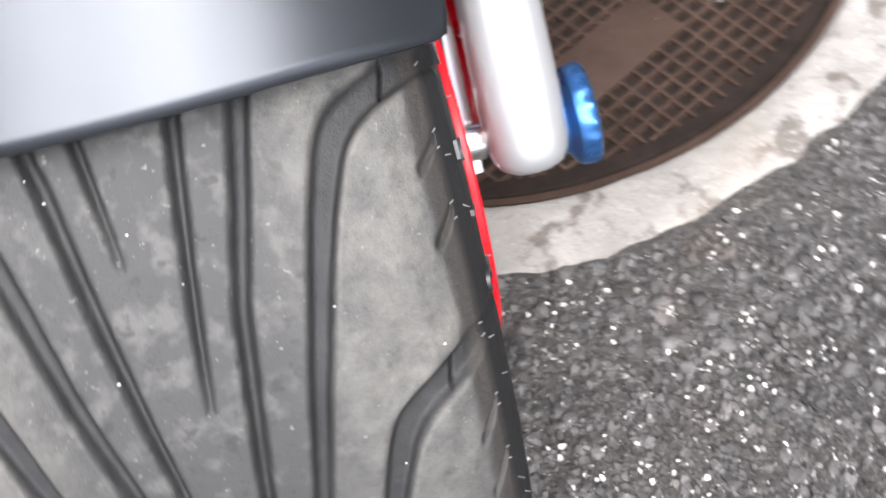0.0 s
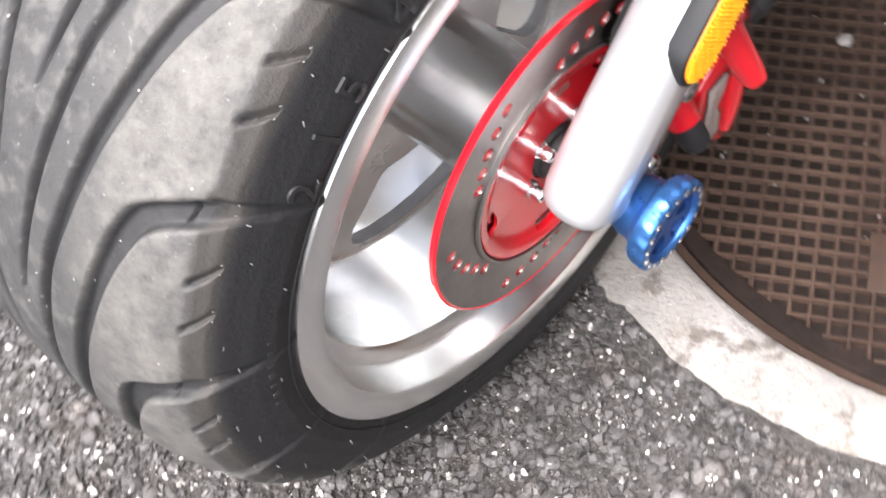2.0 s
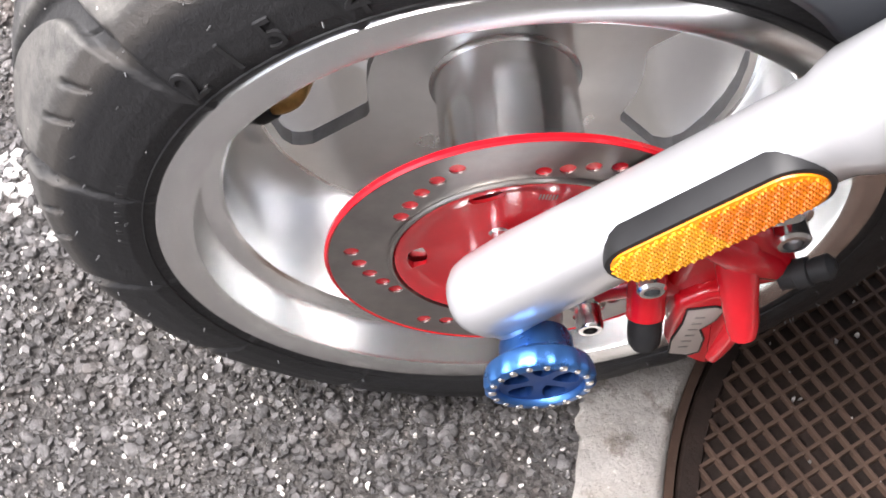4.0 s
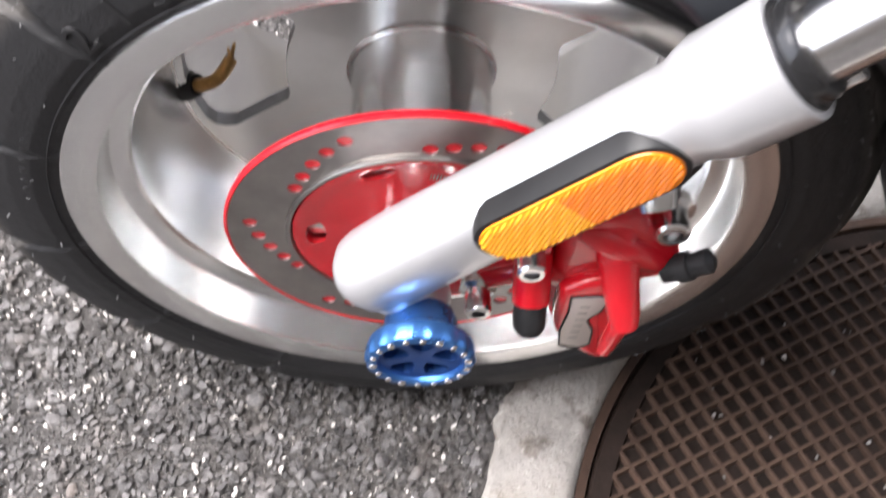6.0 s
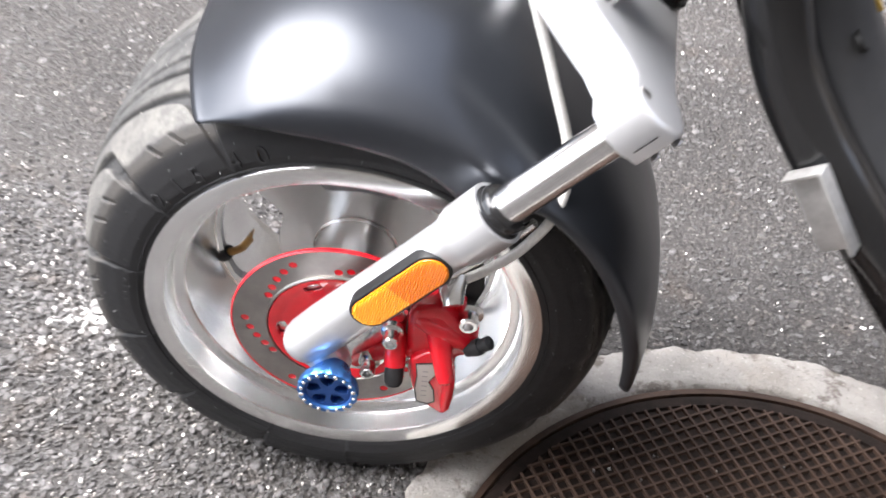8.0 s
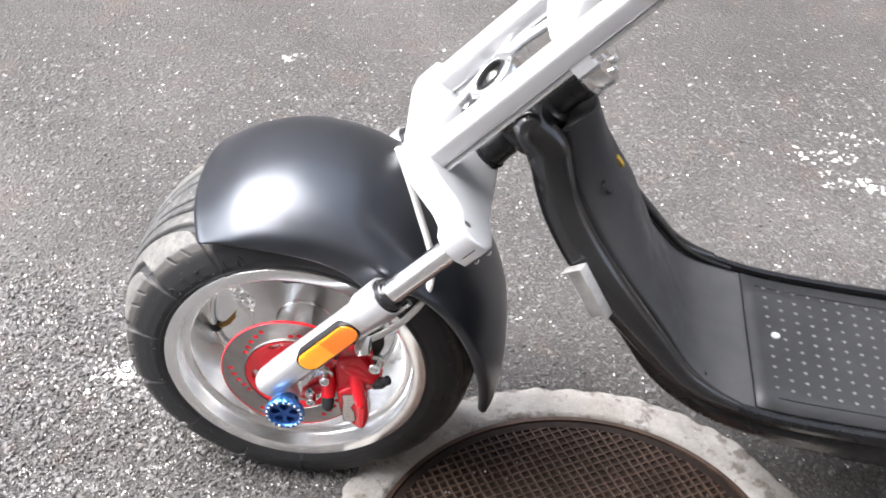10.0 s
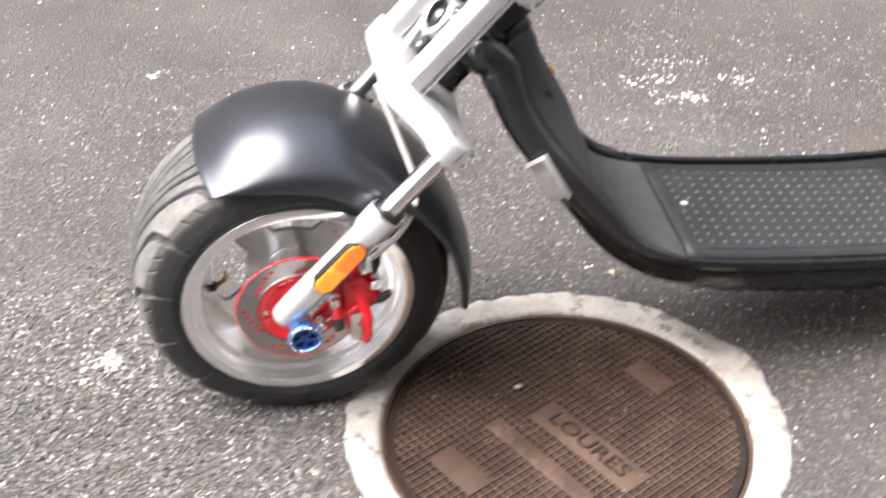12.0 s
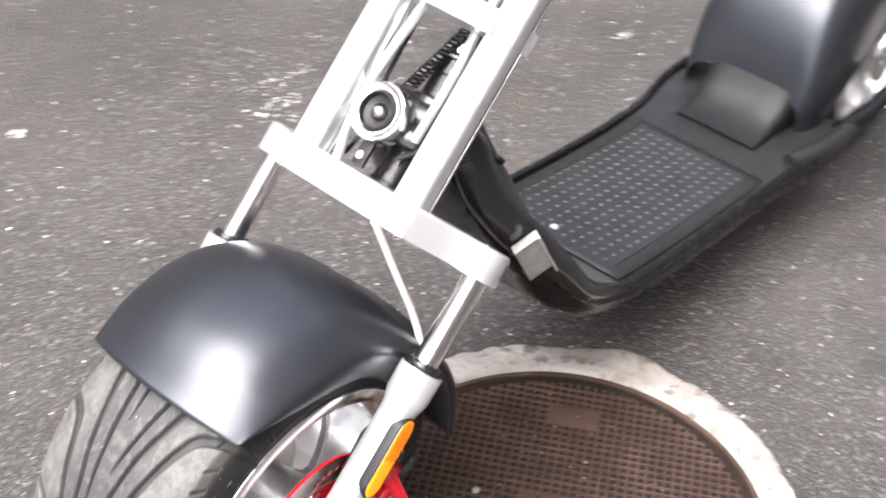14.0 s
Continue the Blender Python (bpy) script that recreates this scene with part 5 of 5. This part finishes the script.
def build_body(parent):
    rows = body_rows()
    rows = rows[rows[:, 1] < 0.597]
    shell, liner = [], []
    for row in rows:
        w = row[4]
        deep = float(np.hypot(row[0] - row[2], row[1] - row[3]))
        lip = 0.010 / deep
        fat = float(np.interp(row[0], (0.31, 0.44, 0.56), (1.0, 1.0, 0.0)))
        ins = 0.0155 + 0.012 * fat
        edge = [(w - ins - 0.0005, 1 - (1.4 + 0.9 * fat) * lip), (w - ins + 0.0030, 1 - (0.25 + 0.15 * fat) * lip), (w - ins * 0.52, 1.0 + 0.25 * fat * lip), (w - 0.003 - 0.002 * fat, 1 - (0.25 + 0.2 * fat) * lip), (w, 1 - (0.9 + 0.6 * fat) * lip),
                (w - 0.002, 1 - (1.7 + 0.9 * fat) * lip), (w - 0.006, 1 - (2.1 + 0.8 * fat) * lip), (w - 0.004, 1 - (2.5 + 0.7 * fat) * lip)]
        flank = [(w - 0.003, 0.62 - 0.10 * fat), (w - 0.010, 0.42 - 0.06 * fat), (w - 0.022, 0.20), (w * 0.76, 0.06), (w * 0.56, 0.0)]
        outer, w = w, w - 0.016 * fat
        thick = [(w - 0.0115, 1 - 0.008 / deep), (w - 0.0108, 1 - 0.003 / deep), (w - 0.0075, 1 - 0.001 / deep), (w - 0.0045, 1 - 0.004 / deep), (w - 0.0022, 1 - 0.009 / deep),
                 (w - 0.0012, 1 - 0.014 / deep), (w - 0.0016, 1 - 0.020 / deep), (w - 0.0035, 1 - 0.027 / deep), (w - 0.0075, 0.38), (w - 0.0125, 0.25), (w - 0.0200, 0.13), (w * 0.70, 0.04), (w * 0.48, 0.0)]
        half = [(a[0] + (b[0] - a[0]) * fat, a[1] + (b[1] - a[1]) * fat) for a, b in zip(edge + flank, thick)]
        w = outer
        ins = 0.0155 + 0.017 * fat
        shell.append([body_point(row, -y, h) for y, h in half] + [body_point(row, y, h) for y, h in half[::-1]])
        bulge = float(np.interp(row[0], (0.31, 0.34, 0.37, 0.405, 0.45, 0.52), (0.046, 0.056, 0.053, 0.037, 0.017, 0.0))) / deep
        liner.append([body_point(row, y, 1 - 1.15 * lip + bulge * (1 - (abs(y) / (w - ins)) ** 3.4)) for y in np.sin(np.linspace(-1.5708, 1.5708, 25)) * (w - ins)])

    # the leg shield turns in at its top and closes on the shell
    shut = [Vector(p).lerp(Vector(body_point(rows[0], y, 0.80)), 0.75) for p, y in zip(liner[0], np.sin(np.linspace(-1.5708, 1.5708, 25)) * (rows[0][4] - 0.0325))]
    brink = [Vector(p).lerp(q, 0.06) + Vector((-0.0010, 0.0, 0.0022)) for p, q in zip(liner[0], shut)]
    liner = [shut, brink] + liner

    def skin(grid, closed):
        k = len(grid[0])
        faces = []
        for i in range(len(grid) - 1):
            for j in range(k if closed else k - 1):
                faces.append((i * k + j, i * k + (j + 1) % k, (i + 1) * k + (j + 1) % k, (i + 1) * k + j))
        return [p for row in grid for p in row], faces

    v, f = skin(shell, True)
    f += [tuple(range(26))]
    body = part("body_shell", (v, f), GLOSS, parent, "glossy black footwell and deck shell", sharp=30)
    split = 2 + next(i for i, r in enumerate(rows) if r[0] > 0.575)
    end = next(i for i, r in enumerate(rows) if r[0] > 1.015)
    part("leg_shield_liner", skin(liner[:split + 1], False), LINER, body, "dark grey plastic leg shield face", sharp=60)
    part("deck_base", skin(liner[split:], False), PLASTIC, body, sharp=60)
    # raised rubber mat with rows of small studs
    def on_deck(x, y, up):
        z = float(np.interp(x, rows[:, 0], rows[:, 1])) - 0.0105
        return x, y + MID_Y, z + up

    xs = np.linspace(0.582, 1.012, 24)
    outline_in = [[on_deck(x, y, 0.0035) for y in np.linspace(-0.121, 0.123, 7)] for x in xs]
    v, f = skin(outline_in, False)
    mat_ob = part("deck_mat", (v, f), MAT_GREY, parent, "dark grey rubber deck mat with pale worn studs", sharp=60)
    thick = mat_ob.modifiers.new("thickness", "SOLIDIFY")
    thick.thickness, thick.offset = 0.0035, -1.0
    for y0, y1, x0, x1 in ((-0.100, -0.097, 0.612, 1.005), (0.104, 0.107, 0.600, 1.005)):
        ridge = [on_deck(x, (y0 + y1) / 2, 0.0036) for x in np.linspace(x0, x1, 12)]
        part("mat_ridge", tube(ridge, 0.0014, 8), PLASTIC, mat_ob)
    arms = []
    for dx, dy in ((0.0032, 0.0009), (0.0009, 0.0029)):
        arms.append(([(-dx, -dy, -0.001), (dx, -dy, -0.001), (dx, dy, -0.001), (-dx, dy, -0.001), (-dx * 0.8, -dy * 0.6, 0.0013), (dx * 0.8, -dy * 0.6, 0.0013), (dx * 0.8, dy * 0.6, 0.0013), (-dx * 0.8, dy * 0.6, 0.0013)],
                     [(4, 5, 6, 7), (0, 1, 5, 4), (1, 2, 6, 5), (2, 3, 7, 6), (3, 0, 4, 7)]))
    stud = None
    for i in range(19):
        for j in range(11):
            if (i, j) == (0, 5):
                continue
            place = Matrix.Translation(on_deck(0.6125 + i * 0.02045, 0.103 - 0.011 * i / 18 - j * 0.0184, 0.0037)) @ Matrix.Rotation(radians(6), 4, "Y")
            if stud is None:
                stud = part("stud", join(*arms), STUD, mat_ob, m=place)
            else:
                one = new("stud", stud.data)
                one.parent, one.matrix_basis = mat_ob, place
    part("deck_screw", moved(lathe([(0.0001, 0.0), (0.0030, 0.0), (0.0034, 0.0012), (0.0060, 0.0012), (0.0068, 0.0)], 20), Matrix.Translation(on_deck(0.620, 0.014, 0.0042)) @ Matrix.Rotation(radians(90), 4, "X")), ALLOY, body, "bright deck screw")
    for x, y in ((0.520, -0.095), (0.432, 0.10)):
        i = next(k for k, r in enumerate(rows) if r[0] > x)
        p = Vector(body_point(rows[i], y, 1 - 0.010 / float(np.hypot(rows[i][0] - rows[i][2], rows[i][1] - rows[i][3]))))
        part("liner_hole", moved(lathe([(0.0001, 0.0004), (0.0024, 0.0004), (0.0026, -0.001)], 12), Matrix.Translation(p) @ Matrix.Rotation(radians(60), 4, "Y") @ Matrix.Rotation(radians(90), 4, "X")), DARK, body)
    # charging plug with its yellow flap on the leg shield
    facing = Matrix.Rotation(radians(56), 4, "Y")

    def on_liner(y, z):
        return Vector(min((p for row in liner for p in row), key=lambda p: (p[1] - y) ** 2 + (p[2] - z) ** 2)) + Vector((0.0010, 0.0, 0.0007))

    part("lock", moved(lathe([(0.0001, -0.0005), (0.0052, -0.0005), (0.0062, -0.0030), (0.0085, -0.0022), (0.0090, 0.0020)], 24), Matrix.Translation(on_liner(-0.045, 0.519)) @ facing @ Matrix.Rotation(radians(90), 4, "X")), DARK, body, "small black lock on the leg shield")
    part("lock_flap", block((0.0150, 0.0090, 0.0040), 0.0014, Matrix.Translation(on_liner(-0.006, 0.526)) @ facing), YELLOW, body, "small yellow flap")
    # fat glossy roll along the edges of the neck and over its top, and the pipe that joins it to the head tube
    near, far, widths = [], [], []
    for row in rows:
        if row[0] > 0.560:
            break
        deep = float(np.hypot(row[0] - row[2], row[1] - row[3]))
        r = float(np.interp(row[0], (0.31, 0.40, 0.475, 0.560), (0.0250, 0.0245, 0.0180, 0.0060)))
        widths.append(r)
        for side, line in ((-1, near), (1, far)):
            line.append(Vector(body_point(row, side * (row[4] - r), 1 - 0.95 * r / deep)))
    mid_y = (near[0].y + far[0].y) / 2
    over = [Vector((near[0].x - 0.012 - 0.010 * math.sin(a), mid_y + (near[0].y - mid_y) * math.cos(a), near[0].z + 0.004 + 0.014 * math.sin(a))) for a in (0.35, 0.8, 1.25, 1.57, 1.89, 2.34, 2.79)]
    path = near[::-1][::2] + over + far[::2]
    sizes = widths[::-1][::2] + [0.0235] * len(over) + widths[::2]
    n = len(path)
    sizes = np.interp(np.arange(2 * (n - 1) + 1) / 2, np.arange(n), sizes)
    part("neck_roll", tube(spline(path, 2), list(sizes), 22), SATIN, body, "fat glossy black roll round the neck", sharp=60)
    # thin dark tube painting the shaded gap between the roll and the leg shield
    for side in (-1, 1):
        seal = []
        for row in rows:
            if row[0] > 0.575:
                break
            fat = float(np.interp(row[0], (0.31, 0.44, 0.56), (1.0, 1.0, 0.0)))
            lip = 0.010 / float(np.hypot(row[0] - row[2], row[1] - row[3]))
            seal.append(Vector(body_point(row, side * (row[4] - 0.0135 - 0.0205 * fat), 1 - 0.9 * lip * (1 - fat))))
        part("edge_seal", tube(seal, 0.0036, 8), DARK, body, "thin dark strip drawn for the shaded gap beside the roll")
    # folded sheet-metal catch on the flank
    a, b, c = Vector((0.354, -0.119, 0.472)), Vector((0.331, -0.102, 0.446)), Vector((0.392, -0.130, 0.405))
    u, w = (c - a).normalized(), (b - a).normalized()
    nrm = u.cross(w).normalized()
    frame_m = Matrix((u, w, nrm)).transposed().to_4x4()
    frame_m.translation = a + (c - a) * 0.5 + (b - a) * 0.5 + nrm * (0.007 if nrm.y < 0 else -0.007)
    catch = part("stand_bracket", block((0.076, 0.036, 0.0030), 0.0010, frame_m), ZINC, parent, "folded bare metal bracket on the flank")
    part("bracket_flange", block((0.076, 0.0030, 0.0140), 0.0010, frame_m @ Matrix.Translation((0, -0.0170, -0.0060))), ZINC, catch)
    part("bracket_flange", block((0.0030, 0.036, 0.0120), 0.0010, frame_m @ Matrix.Translation((-0.0370, 0, -0.0050))), ZINC, catch)
    part("bracket_screw", moved(screw_head(0.0035, 0.0030), frame_m @ Matrix.Translation((0.033, -0.010, 0.0020)) @ Matrix.Rotation(radians(90), 4, "X") @ Matrix.Rotation(radians(180), 4, "X")), CHROME, catch)
    return body


def build_rear(parent):
    """The hump behind the deck and the bulky rear body over the back wheel."""
    def loft(sections):
        k = len(sections[0])
        faces = [(i * k + j, i * k + j + 1, (i + 1) * k + j + 1, (i + 1) * k + j) for i in range(len(sections) - 1) for j in range(k - 1)]
        return [p for s in sections for p in s], faces

    def arch(x, half, low, high, square, tilt=0.0, n=28, across=0.0):
        out = []
        for q in range(n + 1):
            a = math.pi * q / n
            c, s = math.cos(a), math.sin(a)
            y = -half * math.copysign(abs(c) ** square, c)
            z = low + (high - low) * abs(s) ** square
            out.append((x + tilt * (z - low), y + across, z))
        return out

    rows = [arch(x, h, 0.204, z, 0.42) for x, h, z in ((1.078, 0.074, 0.207), (1.095, 0.075, 0.210), (1.115, 0.076, 0.216), (1.140, 0.078, 0.229), (1.162, 0.081, 0.248), (1.180, 0.084, 0.272), (1.200, 0.088, 0.305), (1.260, 0.092, 0.340))]
    hump = part("rear_hump", loft(rows), HUMP_BLACK, parent, "satin black hump behind the deck", sharp=50)
    rows = [arch(x, h, float(np.interp(x, (1.25, 1.36, 1.50, 1.70), (0.200, 0.300, 0.345, 0.300))), z, 0.50, across=0.012) for x, h, z in ((1.178, 0.106, 0.262), (1.188, 0.116, 0.325), (1.206, 0.124, 0.378), (1.240, 0.128, 0.428), (1.290, 0.130, 0.475), (1.350, 0.130, 0.510), (1.430, 0.124, 0.535), (1.520, 0.124, 0.540), (1.640, 0.122, 0.520), (1.740, 0.118, 0.470), (1.780, 0.110, 0.400))]
    rear = part("rear_body", loft(rows), FENDER, parent, "satin black rounded rear body over the back wheel", sharp=50)
    low = [(1.090, -0.135, 0.206), (1.140, -0.152, 0.208), (1.200, -0.160, 0.208), (1.260, -0.160, 0.206)]
    part("side_wing", tube(spline(low, 6), [0.008 + 0.010 * math.sin(math.pi * (0.2 + 0.6 * k / 18)) for k in range(19)], 16), PLASTIC, rear)
    arm = spline([(1.240, -0.150, 0.205), (1.320, -0.165, 0.215), (1.420, -0.165, 0.230), (1.500, -0.165, 0.238)], 5)
    part("swing_arm", tube(arm, 0.0170, 14), GLOSS, parent, "black rear swing arm")
    part("rear_shock", join(*[moved(lathe([(0.016, -0.003), (0.021, 0.0), (0.016, 0.003)], 20, closed=True), Matrix.Translation((1.405 + 0.012 * k, -0.150, 0.262 + 0.011 * k)) @ Matrix.Rotation(radians(90), 4, "Z") @ Matrix.Rotation(radians(-43), 4, "X")) for k in range(9)]), CHROME, parent, "chrome rear shock spring")
    part("rear_peg", tube([(1.400, -0.166, 0.190), (1.400, -0.225, 0.190)], [0.010, 0.012], 14), CHROME, parent)
    return hump


scooter = holder("scooter", m=LEAN)
tagged(scooter, "black fat-tyre electric scooter with silver fork, leaning slightly", "electric scooter")
build_wheel(scooter, AXLE, True)
build_wheel(scooter, REAR, False)
build_fork_leg(scooter, -1)
build_fork_leg(scooter, 1)
build_axle_cap(scooter)
build_caliper(scooter)
build_fender(scooter)
build_steering(scooter)
build_body(scooter)
build_rear(scooter)

# ---------------------------------------------------------------- loose chips of the road, nearest first
chips("road_chips", "dark grey worn stone chips of the rough asphalt", CHIPS,
      [flat_chips(6000, NEAR, (0.0022, 0.0072), 11, sides=8, near=True, power=2.4, relief=0.70, rough=0.36), flat_chips(11000, (-1.0, -0.80, 1.6, 1.0), (0.0018, 0.0070), 12, sides=8, power=2.6, relief=0.45, rough=0.25),
       flat_chips(50000, NEAR, (0.0009, 0.0046), 14, near=True, power=2.0, relief=1.0, rough=0.55), flat_chips(51000, (-0.95, -0.75, 1.0, 1.0), (0.0013, 0.0052), 15, power=2.2, relief=0.55, rough=0.30),
       flat_chips(18000, (-1.5, -1.0, 3.2, 3.2), (0.0024, 0.0075), 13, relief=0.24)], rounded=2)
chips("pale_road_chips", "pale bright stone chips scattered over the asphalt", PALE,
      [flat_chips(15000, NEAR, (0.0005, 0.0030), 21, near=True, power=3.6, relief=1.3, rough=0.9, clumps=2400), flat_chips(7000, (-1.0, -0.80, 1.6, 1.0), (0.0006, 0.0032), 22, power=3.2, relief=0.7, rough=0.6, clumps=3000), flat_chips(7000, (-1.5, -1.0, 3.2, 3.2), (0.0011, 0.0044), 23, power=3.0, relief=0.4, rough=0.4)])
chips("white_smear", "dried white splashes on the asphalt", SMEAR,
      [flat_chips(n, (x, y, w, h), (0.0020, 0.0085), 40 + k, cloud=True) for k, (n, x, y, w, h) in enumerate((
          (85, -0.309, 0.078, 0.015, 0.011), (30, -0.298, 0.066, 0.034, 0.022), (40, 0.845, 0.790, 0.050, 0.020), (45, 0.905, 0.705, 0.035, 0.016), (30, 1.030, 0.760, 0.030, 0.020),
          (25, 0.950, 0.860, 0.060, 0.012), (14, -0.210, 1.028, 0.010, 0.008), (10, 0.455, 1.057, 0.012, 0.008), (70, -0.470, 1.550, 0.060, 0.040), (16, 1.574, 0.461, 0.012, 0.010)))])
chips("cover_grit", "pale grit lying on the manhole cover", PALE, [flat_chips(130, (COVER[0] - 0.19, COVER[1] - 0.19, COVER[0] + 0.19, COVER[1] + 0.19), (0.0008, 0.0022), 61, on_cover=True)])
v, f = chip_field(1, (0.30, -0.12, 0.301, -0.119), (0.0075, 0.0080), 71, everywhere=True)
pebble = part("pebble", (v - v.mean(0) + np.array((0.334, -0.113, 0.0015)), f), PALE)
tagged(pebble, "small white pebble lying on the manhole cover", "pebble")


def loose_stone(place, size, seed, label):
    v, f = chip_field(1, (0.0, 0.0, 0.001, 0.001), (size, size * 1.05), seed, everywhere=True)
    v = v - v.mean(0)
    stone = part("loose_stone", (v + np.array((0, 0, -v[:, 2].min() - 0.001)), f), PALE, m=Matrix.Translation((*place, 0.0)), sharp=10)
    return tagged(stone, label, "stone", "loose stones on the road")


for k, (x, y, size) in enumerate(((1.576, 0.461, 0.012), (-0.096, 0.580, 0.007), (0.052, 0.668, 0.007), (0.456, 1.060, 0.007), (-0.137, -0.033, 0.006), (-0.208, 1.019, 0.008))):
    loose_stone((x, y), size, 80 + k, "small white stone lying loose on the asphalt")


def dry_leaf(place, length, turn, label):
    """A curled leaf: a pointed blade, folded along its rib, with a stalk."""
    verts, faces = [], []
    for i in range(9):
        t = i / 8
        w = 0.36 * length * math.sin(math.pi * min(1.0, t * 0.96 + 0.03)) ** 0.8
        for q in (-1, -0.5, 0, 0.5, 1):
            verts.append(((t - 0.5) * length, q * w, 0.0015 + 0.004 * abs(q) + 0.004 * math.sin(math.pi * t)))
    faces = [(i * 5 + j, i * 5 + j + 1, i * 5 + j + 6, i * 5 + j + 5) for i in range(8) for j in range(4)]
    leaf = part("dry_leaf", (verts, faces), LEAF, m=Matrix.Translation((*place, 0.002)) @ Matrix.Rotation(radians(turn), 4, "Z"), sharp=80)
    part("stalk", tube([(-0.5 * length, 0, 0.002), (-0.7 * length, 0.002, 0.001)], 0.0006, 6), LEAF, leaf)
    thick = leaf.modifiers.new("thickness", "SOLIDIFY")
    thick.thickness = 0.0004
    return tagged(leaf, label, "leaf")


dry_leaf((0.498, 1.426), 0.030, 40.0, "small dry yellow leaf lying on the asphalt")
dry_leaf((0.562, 0.137), 0.015, 110.0, "small crumpled tan leaf beside the concrete collar")
